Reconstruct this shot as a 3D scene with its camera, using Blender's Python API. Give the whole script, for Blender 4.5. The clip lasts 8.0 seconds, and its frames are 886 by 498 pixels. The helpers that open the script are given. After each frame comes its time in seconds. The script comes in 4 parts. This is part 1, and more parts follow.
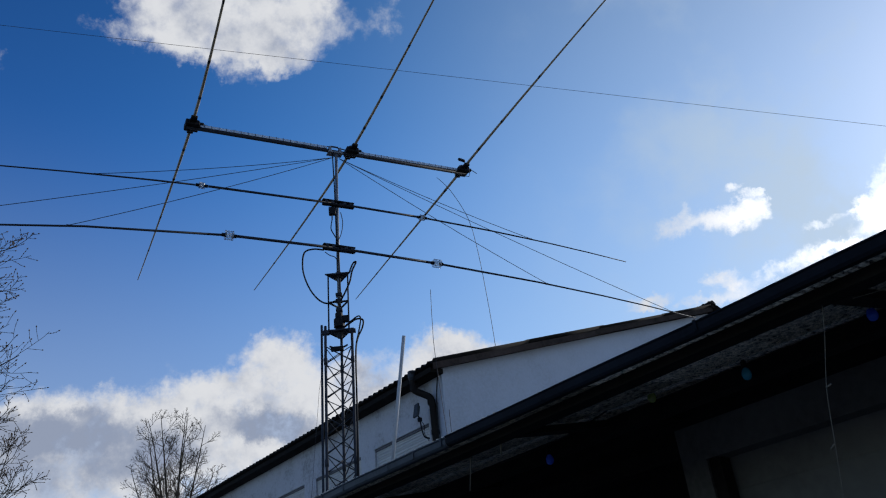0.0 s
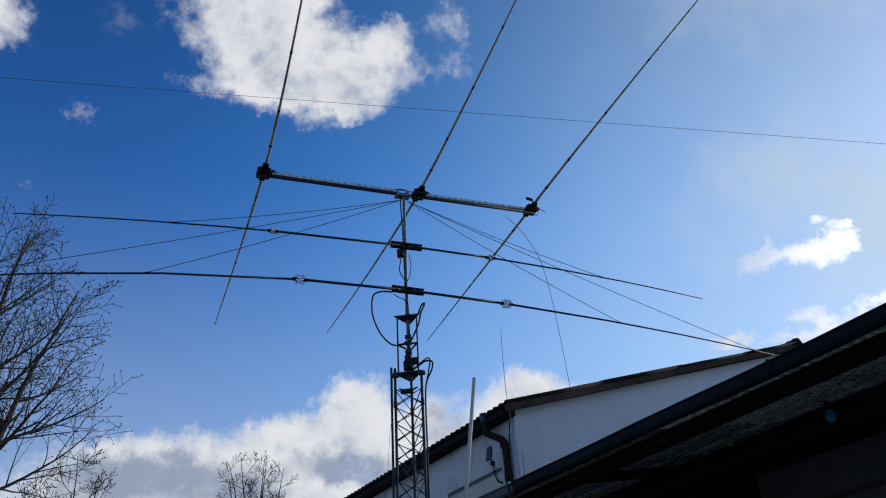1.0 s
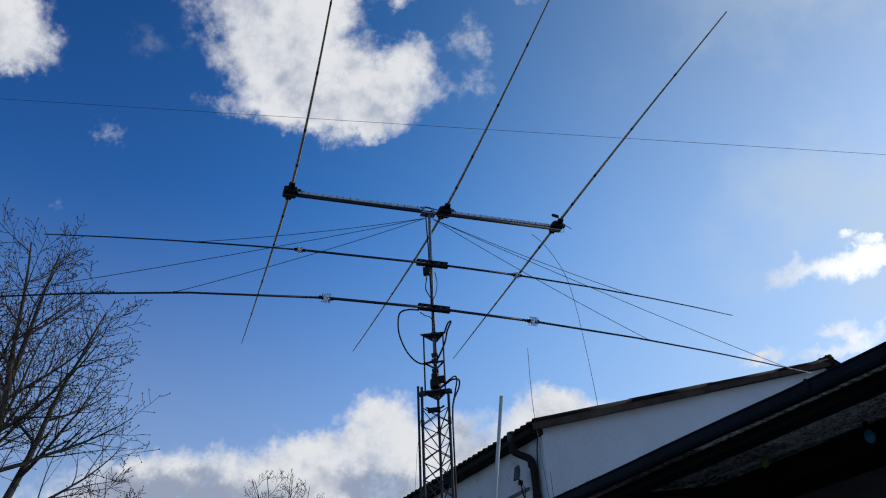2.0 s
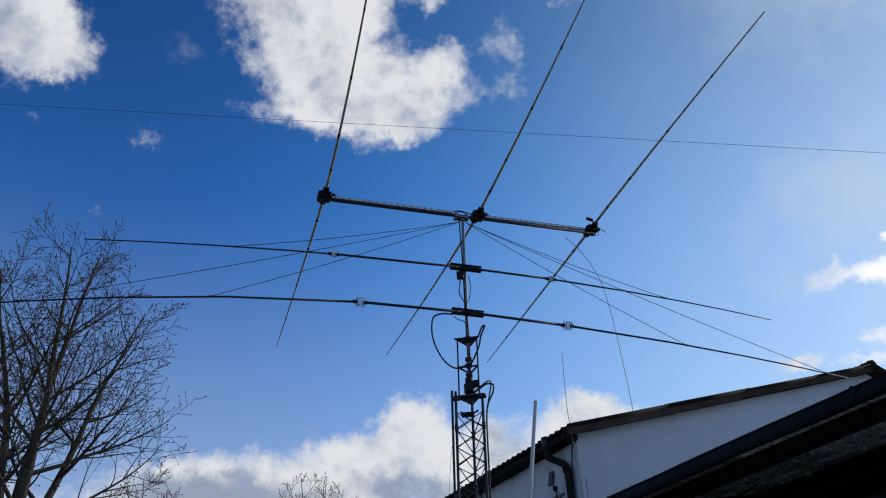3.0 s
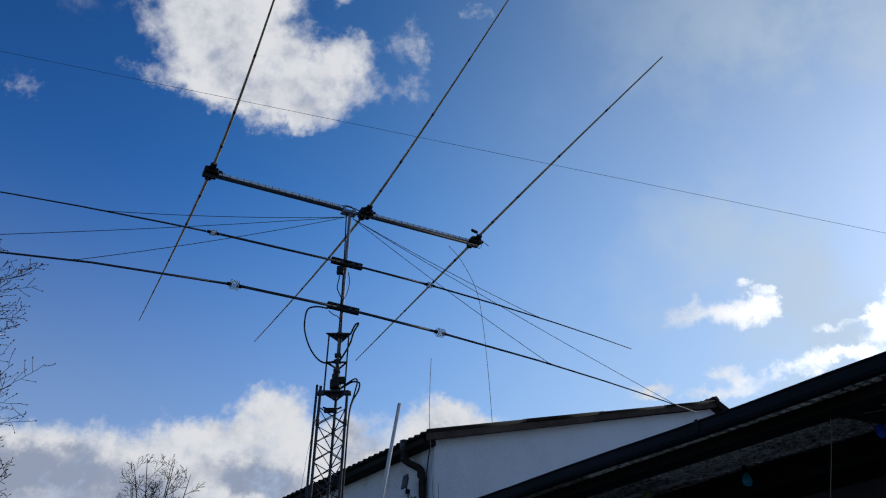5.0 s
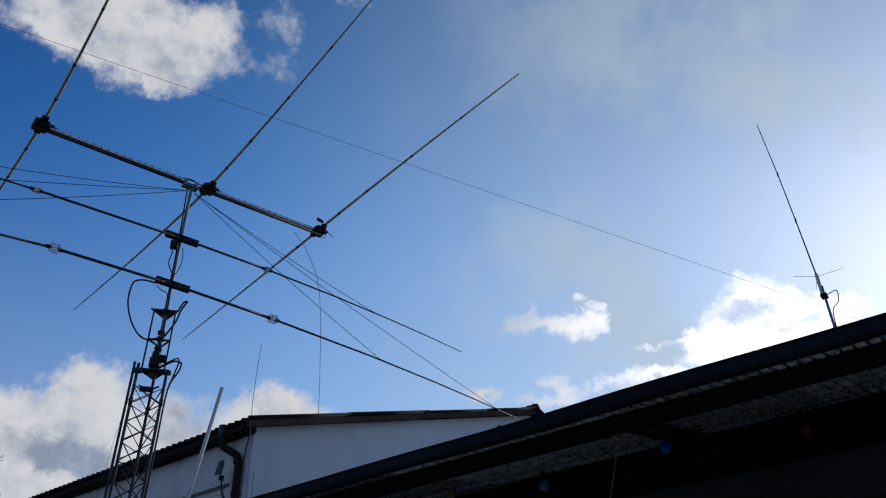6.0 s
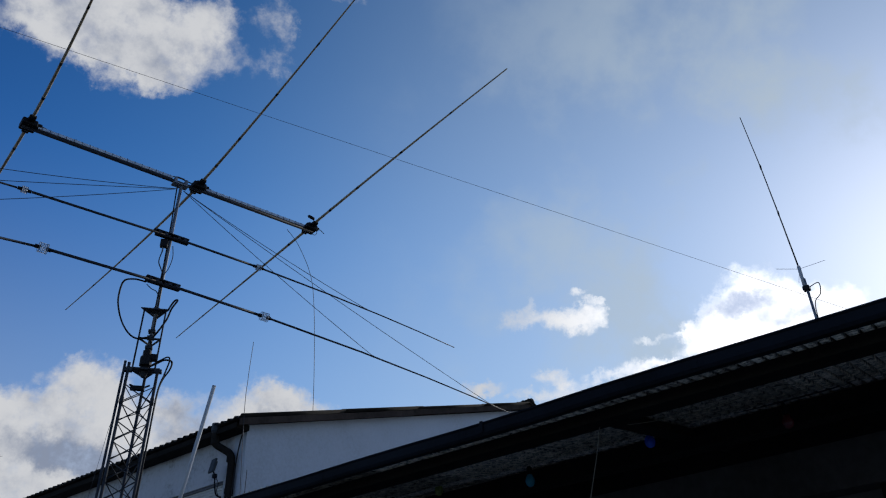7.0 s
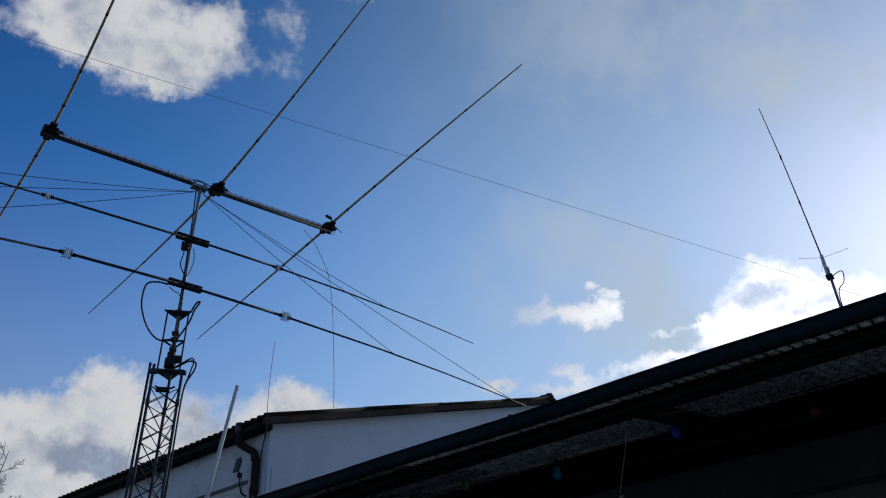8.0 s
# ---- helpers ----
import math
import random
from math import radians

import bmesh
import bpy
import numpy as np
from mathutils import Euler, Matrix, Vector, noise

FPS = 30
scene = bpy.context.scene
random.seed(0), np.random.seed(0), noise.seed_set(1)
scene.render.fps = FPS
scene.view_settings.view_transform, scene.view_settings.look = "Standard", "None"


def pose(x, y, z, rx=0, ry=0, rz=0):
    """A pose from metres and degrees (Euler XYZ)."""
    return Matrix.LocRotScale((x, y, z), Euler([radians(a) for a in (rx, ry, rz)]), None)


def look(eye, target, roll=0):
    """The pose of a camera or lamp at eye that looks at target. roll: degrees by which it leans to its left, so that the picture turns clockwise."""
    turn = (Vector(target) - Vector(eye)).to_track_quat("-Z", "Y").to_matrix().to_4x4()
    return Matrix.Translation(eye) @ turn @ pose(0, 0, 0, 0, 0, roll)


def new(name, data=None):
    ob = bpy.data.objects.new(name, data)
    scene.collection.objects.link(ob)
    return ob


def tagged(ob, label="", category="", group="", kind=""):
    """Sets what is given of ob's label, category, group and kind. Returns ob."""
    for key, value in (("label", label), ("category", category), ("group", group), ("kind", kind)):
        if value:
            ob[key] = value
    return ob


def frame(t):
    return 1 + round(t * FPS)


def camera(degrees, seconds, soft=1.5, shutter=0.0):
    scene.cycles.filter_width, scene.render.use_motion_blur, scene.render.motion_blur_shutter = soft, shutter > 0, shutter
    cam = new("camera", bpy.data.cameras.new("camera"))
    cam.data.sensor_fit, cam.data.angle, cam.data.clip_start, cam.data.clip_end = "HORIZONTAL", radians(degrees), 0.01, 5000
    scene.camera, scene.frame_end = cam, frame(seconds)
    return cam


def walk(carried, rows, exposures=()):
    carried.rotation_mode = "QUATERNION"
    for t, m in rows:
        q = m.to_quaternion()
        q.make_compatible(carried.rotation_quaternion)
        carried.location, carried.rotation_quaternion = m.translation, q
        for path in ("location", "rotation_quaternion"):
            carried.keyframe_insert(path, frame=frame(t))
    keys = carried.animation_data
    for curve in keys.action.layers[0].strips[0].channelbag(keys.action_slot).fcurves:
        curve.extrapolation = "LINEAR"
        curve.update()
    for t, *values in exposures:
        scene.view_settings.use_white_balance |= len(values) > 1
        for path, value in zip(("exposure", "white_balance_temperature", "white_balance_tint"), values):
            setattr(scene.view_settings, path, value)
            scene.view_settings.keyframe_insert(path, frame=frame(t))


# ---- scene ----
cam = camera(57.49, 8.0, soft=1.15)
walk(cam, [
    (0.0, pose(-0.000, -0.000, 1.600, 118.50, 5.98, -0.00)),
    (0.5, pose(0.120, 0.030, 1.646, 118.66, 4.92, 3.47)),
    (1.0, pose(0.103, 0.056, 1.622, 121.83, 4.33, 5.17)),
    (1.5, pose(0.065, 0.040, 1.634, 123.13, 4.44, 5.11)),
    (2.0, pose(0.073, 0.069, 1.651, 123.14, 3.74, 6.82)),
    (2.2, pose(0.088, 0.084, 1.643, 123.34, 3.12, 8.01)),
    (3.5, pose(0.016, 0.085, 1.683, 123.59, 2.53, 8.84)),
    (4.0, pose(-0.001, 0.055, 1.669, 123.72, 2.11, 8.20)),
    (4.5, pose(0.032, 0.059, 1.716, 123.36, 0.57, 6.53)),
    (5.0, pose(0.034, 0.066, 1.669, 123.15, 1.04, -2.17)),
    (5.2, pose(0.041, 0.085, 1.699, 122.95, 1.42, -5.53)),
    (6.3, pose(0.212, -0.011, 1.660, 122.31, 1.60, -15.43)),
    (6.5, pose(0.239, -0.018, 1.662, 122.27, 1.72, -15.47)),
    (7.0, pose(0.266, -0.000, 1.673, 122.11, 2.06, -14.30)),
    (7.5, pose(0.216, -0.016, 1.660, 122.06, 2.41, -12.71)),
    (8.0, pose(0.176, -0.039, 1.638, 121.95, 2.60, -12.85)),
], [(0.0, 0.02, 6100, 10), (1.0, 0.10, 6100, 10), (4.5, 0.07, 6100, 10), (6.5, -0.20, 6100, 10), (8.0, -0.21, 6100, 10)])

# ---- world and sun ----
SUN_AZ, SUN_EL = 54.0, 23.0          # degrees to the right of +y, and up
SUN_DIR = Vector((math.sin(radians(SUN_AZ)) * math.cos(radians(SUN_EL)),
                  math.cos(radians(SUN_AZ)) * math.cos(radians(SUN_EL)), math.sin(radians(SUN_EL))))
SKY_STRENGTH = 0.10
SKY_DEPTH, SKY_VALUE = 1.20, 1.56      # the phone's rich blue

# Clouds stand as heaps of soft lobes: turn to the left, height (degrees), half width, half height (degrees), weight.
TALL_CLOUD = [
    (20.0, 53.7, 6.8, 4.8, 1), (22.3, 48.8, 3.6, 4.0, .9), (16.2, 48.5, 3.8, 4.8, 1.1), (16.8, 45.0, 4.8, 3.0, 1), (13.0, 42.2, 2.6, 1.7, .9),
    (19.6, 42.8, 3.2, 1.5, .7), (8.3, 44.7, 3.6, 2.8, .9), (5.6, 46.7, 1.8, 1.5, .6), (24.5, 42.7, 2.2, .7, .45), (9.2, 41.9, 2.4, .8, .5),
    (.8, 48.1, 1.4, 2.0, .42), (-.9, 45.6, .9, 2.4, .48), (1.8, 44.6, 1.6, 1.4, .3), (6.7, 50.7, 1.5, 1.0, .8), (-6.5, 49.4, 1.2, .6, .35),
]
SIDE_CLOUD = [
    (43.2, 44.4, 3.2, 2.5, 1), (46.4, 44.6, 4.8, 4.0, 1), (40.4, 42.6, 2.0, 1.4, .55), (32.7, 39.4, 1.5, .9, .62), (35.1, 34.7, .5, .6, .36),
    (42.3, 39.3, 1.0, .5, .3), (37.0, 46.3, 1.8, 2.4, .12), (30.6, 46.1, 2.4, 2.0, .14),
]
PUFFS = [
    (-20.6, 26.3, 1.2, 1.1, .85), (-22.9, 26.8, 1.5, 1.0, .85), (-24.8, 26.3, 1.1, .9, .7), (-26.5, 26.3, 1.4, 1.0, .85), (-25.6, 28.0, .7, .4, .6),
    (-27.3, 27.6, .8, .25, .5), (-23.3, 22.7, 1.5, .7, .9), (-25.7, 22.1, 2.4, .6, .65), (-29.3, 22.2, 1.9, .8, .8), (-31.8, 22.1, 1.3, .5, .75),
    (-18.0, 22.3, 2.0, .5, .65), (-23.0, 21.4, 2.8, .5, .65), (-34.0, 24.2, 1.3, .4, .5),
]
SUN_CLOUD = [
    (-38.7, 25.9, 2.8, 1.8, 1.1), (-35.9, 24.4, 2.2, 1.7, 1), (-40.9, 24.1, 3.6, 2.1, 1.2), (-43.3, 23.9, 2.4, 1.7, 1), (-38.6, 22.5, 5.2, 2.4, 1.2),
    (-31.6, 24.2, 1.6, .4, .4), (-34.5, 25.0, 1.0, .8, .5), (-30.0, 17.5, 8.0, 1.8, 1),
]
LOW_BANK = [
    (25.9, 17.5, 2.6, 1.8, .9), (22.7, 17.7, 2.6, 1.9, .9), (19.8, 17.3, 2.8, 2.2, .9), (16.7, 18.5, 3.0, 2.2, .8), (13.9, 19.1, 3.2, 2.3, .9),
    (11.2, 19.8, 2.8, 2.2, .8), (9.5, 21.6, 2.0, 1.7, .62), (11.8, 22.3, 1.0, .9, .4), (7.3, 19.4, 3.4, 2.5, 1), (2.9, 20.0, 3.0, 2.3, .95), (9.5, 17.4, 4.0, 2.0, .9),
    (-1.4, 21.3, 2.0, 1.8, 1.2), (-4.0, 20.7, 2.4, 1.8, 1.1), (-6.2, 19.7, 2.8, 1.8, 1), (-10.4, 20.0, 2.4, .8, .8), (28.6, 16.2, 3.6, 2.2, .9),
    (17.7, 21.3, 1.0, .6, .42),
]
LOW_BASE = [
    (23.0, 13.9, 7.4, 3.0, 1.1), (13.5, 15.5, 6.8, 3.2, 1.1), (40.0, 14.0, 10.0, 3.2, 1), (0.0, 15.5, 8.0, 3.6, 1.1),
]
# unseen clouds to the sides and behind, added for more ambient light
FILL_CLOUDS = [
    (130.0, 28.0, 20.0, 7.0, 1), (172.0, 44.0, 14.0, 9.0, 1), (-120.0, 35.0, 20.0, 7.0, 1), (80.0, 24.0, 9.0, 4.0, 1), (-70.0, 38.0, 7.0, 3.0, .8),
]
# grey, shaded stretches within the clouds, same order of numbers
SHADED = [
    (25.3, 16.8, 4.8, 1.2, 1.2), (26.5, 14.2, 4.8, 2.0, .9), (18.5, 15.6, 4.4, 1.9, .9), (11.8, 17.3, 2.6, 1.2, 1), (9.4, 16.6, 3.0, 1.0, .9),
    (22.8, 18.0, 2.0, .6, .5), (3.6, 19.8, 1.8, 1.6, .7), (-2.6, 20.2, 2.6, .9, .5), (-37.9, 25.8, 2.4, .9, 1), (-40.6, 24.3, 2.4, .8, .7),
    (23.5, 49.4, 2.4, 2.4, .32), (16.9, 45.8, 2.4, 2.0, .2), (10.3, 43.2, 3.2, 1.6, .3), (11.9, 48.6, 1.6, 2.4, .2), (45.3, 43.2, 3.6, 2.0, .6),
]


def make_world():
    world = bpy.data.worlds.new("sky")
    scene.world = world
    world.use_nodes = True
    nt = world.node_tree
    nt.nodes.clear()
    N, L = nt.nodes.new, nt.links.new

    def put(socket, v):
        if isinstance(v, bpy.types.NodeSocket):
            L(v, socket)
        else:
            socket.default_value = v

    def calc(op, a, b=0.0, c=0.0, clamp=False):
        m = N("ShaderNodeMath")
        m.operation, m.use_clamp = op, clamp
        for i, v in enumerate((a, b, c)):
            put(m.inputs[i], v)
        return m.outputs[0]

    def vec(op, a, b=(0, 0, 0), c=(0, 0, 0), scale=None):
        m = N("ShaderNodeVectorMath")
        m.operation = op
        put(m.inputs[0], a)
        put(m.inputs[1], b)
        put(m.inputs[2], c)
        if scale is not None:
            put(m.inputs["Scale"], scale)
        return m.outputs["Value" if op == "DOT_PRODUCT" else "Vector"]

    def smooth(v, lo, hi, to_lo=0.0, to_hi=1.0):
        m = N("ShaderNodeMapRange")
        m.interpolation_type = "SMOOTHSTEP"
        for k, x in (("Value", v), ("From Min", lo), ("From Max", hi), ("To Min", to_lo), ("To Max", to_hi)):
            put(m.inputs[k], x)
        return m.outputs["Result"]

    def blend(f, a, b):
        m = N("ShaderNodeMix")
        m.data_type = "RGBA"
        put(m.inputs["Factor"], f)
        put(m.inputs["A"], a)
        put(m.inputs["B"], b)
        return m.outputs["Result"]

    def fbm(scale, detail, rough, at):
        n = N("ShaderNodeTexNoise")
        L(at, n.inputs["Vector"])
        n.inputs["Scale"].default_value, n.inputs["Detail"].default_value, n.inputs["Roughness"].default_value = scale, detail, rough
        return n

    sky = N("ShaderNodeTexSky")
    sky.sky_type, sky.sun_disc = "NISHITA", False
    sky.sun_elevation, sky.sun_rotation = radians(SUN_EL), radians(SUN_AZ)
    sky.altitude, sky.air_density, sky.dust_density, sky.ozone_density = 200, 0.9, 0.5, 2.5
    place = N("ShaderNodeTexCoord").outputs["Generated"]
    near_sun = vec("DOT_PRODUCT", place, tuple(SUN_DIR))
    # the clear sky is deepest at a right angle to the sun
    deep = N("ShaderNodeHueSaturation")
    L(smooth(near_sun, 0.25, 0.92, 0.511, 0.496), deep.inputs["Hue"])
    L(smooth(near_sun, 0.40, 0.97, SKY_DEPTH * 1.10, SKY_DEPTH * .95), deep.inputs["Saturation"])
    height = N("ShaderNodeSeparateXYZ")
    L(place, height.inputs[0])
    L(calc("MULTIPLY", smooth(near_sun, 0.22, 0.72, SKY_VALUE * .91, SKY_VALUE * 1.10), smooth(height.outputs["Z"], 0.50, 0.80, 1.0, 0.74)), deep.inputs["Value"])
    L(sky.outputs["Color"], deep.inputs["Color"])
    # ragged edges: the direction is shaken, broadly and finely, before the lobes are looked up
    broad = vec("SUBTRACT", fbm(13.0, 6.0, 0.60, place).outputs["Color"], (.5, .5, .5))
    fine_shake = vec("SUBTRACT", fbm(46.0, 6.0, 0.68, place).outputs["Color"], (.5, .5, .5))
    shaken = vec("ADD", vec("ADD", place, vec("SCALE", broad, scale=0.048)), vec("SCALE", fine_shake, scale=0.040))
    axes = N("ShaderNodeSeparateXYZ")
    L(vec("NORMALIZE", shaken), axes.inputs[0])
    turn = calc("MULTIPLY", calc("ARCTAN2", calc("MULTIPLY", axes.outputs["X"], -1.0), axes.outputs["Y"]), 180 / math.pi)
    rise = calc("MULTIPLY", calc("ARCSINE", axes.outputs["Z"]), 180 / math.pi)
    both = N("ShaderNodeCombineXYZ")
    L(turn, both.inputs[0])
    L(rise, both.inputs[1])

    def heap(lobes):
        total = 0.0
        for yaw, el, hw, hh, weight in lobes:
            wide = hw / math.cos(radians(el))
            off = vec("MULTIPLY_ADD", both.outputs[0], (1 / wide, 1 / hh, 0), (-yaw / wide, -el / hh, 0))
            k = calc("MULTIPLY_ADD", vec("DOT_PRODUCT", off, off), -0.45, 1.0, True)
            total = calc("MULTIPLY_ADD", calc("MULTIPLY", k, k), weight, total)
        return total

    total = heap(TALL_CLOUD + SIDE_CLOUD + PUFFS + SUN_CLOUD + LOW_BANK + LOW_BASE + FILL_CLOUDS)
    fine = fbm(12.0, 10.0, 0.62, place).outputs["Fac"]
    tufts = fbm(40.0, 8.0, 0.62, place).outputs["Fac"]
    rough = calc("MULTIPLY_ADD", calc("SUBTRACT", fine, 0.5), 1.7, calc("MULTIPLY", calc("SUBTRACT", tufts, 0.5), 1.3))
    dens = calc("MULTIPLY_ADD", rough, smooth(total, 0.0, 0.25), calc("MINIMUM", total, 1.2))
    cover = smooth(dens, 0.14, 1.22)
    # relief: the same billows looked up a little towards the sun
    shifted = vec("ADD", place, tuple(SUN_DIR * 0.020 + Vector((0, 0, 0.012))))
    relief = calc("SUBTRACT", fbm(12.0, 10.0, 0.62, shifted).outputs["Fac"], fine)
    # thin veil that thickens towards the sun, and pale haze low down
    streaks = smooth(fbm(4.2, 7.0, 0.58, place).outputs["Fac"], .44, .66, 0.10, 0.70)
    veil = calc("MULTIPLY", smooth(near_sun, 0.70, 1.02), streaks)
    veil = calc("MULTIPLY_ADD", smooth(near_sun, 0.60, 0.97), 0.20, veil)
    low_haze = smooth(height.outputs["Z"], 0.14, 0.62, 0.45, 0.0)
    clear = calc("MULTIPLY", calc("SUBTRACT", 1.0, veil, 0, True), calc("SUBTRACT", 1.0, low_haze))
    # grey bases and thick middles
    mottled = calc("MULTIPLY", calc("SUBTRACT", fbm(7.0, 6.0, 0.55, place).outputs["Fac"], 0.5), 0.7)
    grey = calc("ADD", heap(SHADED), calc("MULTIPLY_ADD", relief, 2.4, mottled))
    grey = calc("MULTIPLY", smooth(grey, -0.25, 1.05), smooth(dens, 0.3, 1.1))
    tone = blend(grey, (7.3, 7.15, 7.0, 1), (2.9, 3.25, 4.1, 1))
    glow = vec("SCALE", tone, scale=smooth(near_sun, 0.84, 0.98, 1.0, 2.2))
    hazed = blend(calc("SUBTRACT", 1.0, clear), deep.outputs["Color"], (5.3, 6.0, 6.3, 1))
    bg = N("ShaderNodeBackground")
    L(blend(cover, hazed, glow), bg.inputs["Color"])
    bg.inputs["Strength"].default_value = SKY_STRENGTH
    out = N("ShaderNodeOutputWorld")
    L(bg.outputs[0], out.inputs["Surface"])


make_world()
sun = new("sun", bpy.data.lights.new("sun", "SUN"))
sun.data.energy, sun.data.angle, sun.data.color = 1.8, radians(1.0), (1.0, 0.93, 0.82)
sun.matrix_world = look(SUN_DIR * 60, (0, 0, 0))


# ---- materials ----
def material(name, colour, rough=0.6, metal=0.0, vary=0.25, grain=14.0, stain=1.1, bump=0.15, spread=0.0, stains=None, clear=0.0, gloss=0.12, tight=0.16):
    """A surface with fine grain, broad stains and a little relief; spread varies alike pieces."""
    m = bpy.data.materials.new(name)
    m.use_nodes = True
    nt = m.node_tree
    N, L = nt.nodes.new, nt.links.new
    b = nt.nodes["Principled BSDF"]
    b.inputs["Metallic"].default_value = metal
    b.inputs["Specular IOR Level"].default_value = gloss
    co = N("ShaderNodeTexCoord").outputs["Object"]
    if spread:
        # alike pieces show other stretches of the grain
        far = N("ShaderNodeVectorMath"); far.operation = "SCALE"
        far.inputs[0].default_value = (31.0, 17.0, 23.0)
        L(N("ShaderNodeObjectInfo").outputs["Random"], far.inputs["Scale"])
        moved = N("ShaderNodeVectorMath"); moved.operation = "ADD"
        L(co, moved.inputs[0]); L(far.outputs[0], moved.inputs[1])
        co = moved.outputs[0]
    n1, n2 = N("ShaderNodeTexNoise"), N("ShaderNodeTexNoise")
    for n, s, d in ((n1, grain, 6), (n2, stain, 5)):
        L(co, n.inputs["Vector"])
        n.inputs["Scale"].default_value, n.inputs["Detail"].default_value, n.inputs["Roughness"].default_value = s, d, 0.6
    both = N("ShaderNodeMath"); both.operation = "MULTIPLY_ADD"
    L(n2.outputs["Fac"], both.inputs[0]); both.inputs[1].default_value = 0.6
    half = N("ShaderNodeMath"); half.operation = "MULTIPLY"
    L(n1.outputs["Fac"], half.inputs[0]); half.inputs[1].default_value = 0.4
    L(half.outputs[0], both.inputs[2])
    ramp = N("ShaderNodeValToRGB")
    dark = stains or tuple(c * (1 - vary * 1.4) for c in colour)
    light = tuple(min(1, c * (1 + vary)) for c in colour)
    ramp.color_ramp.elements[0].position, ramp.color_ramp.elements[1].position = 0.5 - tight, 0.5 + tight
    ramp.color_ramp.elements[0].color, ramp.color_ramp.elements[1].color = (*dark, 1), (*light, 1)
    mid = ramp.color_ramp.elements.new(0.5)
    mid.color = (*colour, 1)
    L(both.outputs[0], ramp.inputs["Fac"])
    colour_out = ramp.outputs["Color"]
    if spread:
        info = N("ShaderNodeObjectInfo")
        k = N("ShaderNodeMapRange")
        L(info.outputs["Random"], k.inputs["Value"])
        k.inputs["To Min"].default_value, k.inputs["To Max"].default_value = 1 - spread, 1 + spread
        s = N("ShaderNodeVectorMath"); s.operation = "SCALE"
        L(colour_out, s.inputs[0]); L(k.outputs["Result"], s.inputs["Scale"])
        colour_out = s.outputs[0]
    L(colour_out, b.inputs["Base Color"])
    r = N("ShaderNodeMapRange")
    L(n1.outputs["Fac"], r.inputs["Value"])
    r.inputs["To Min"].default_value, r.inputs["To Max"].default_value = max(0.03, rough - 0.15), min(1, rough + 0.15)
    L(r.outputs["Result"], b.inputs["Roughness"])
    if clear:
        b.inputs["Transmission Weight"].default_value = clear
        b.inputs["IOR"].default_value = 1.45
    if bump:
        bp = N("ShaderNodeBump")
        bp.inputs["Strength"].default_value, bp.inputs["Distance"].default_value = bump, 0.01
        L(n1.outputs["Fac"], bp.inputs["Height"])
        L(bp.outputs[0], b.inputs["Normal"])
    return m


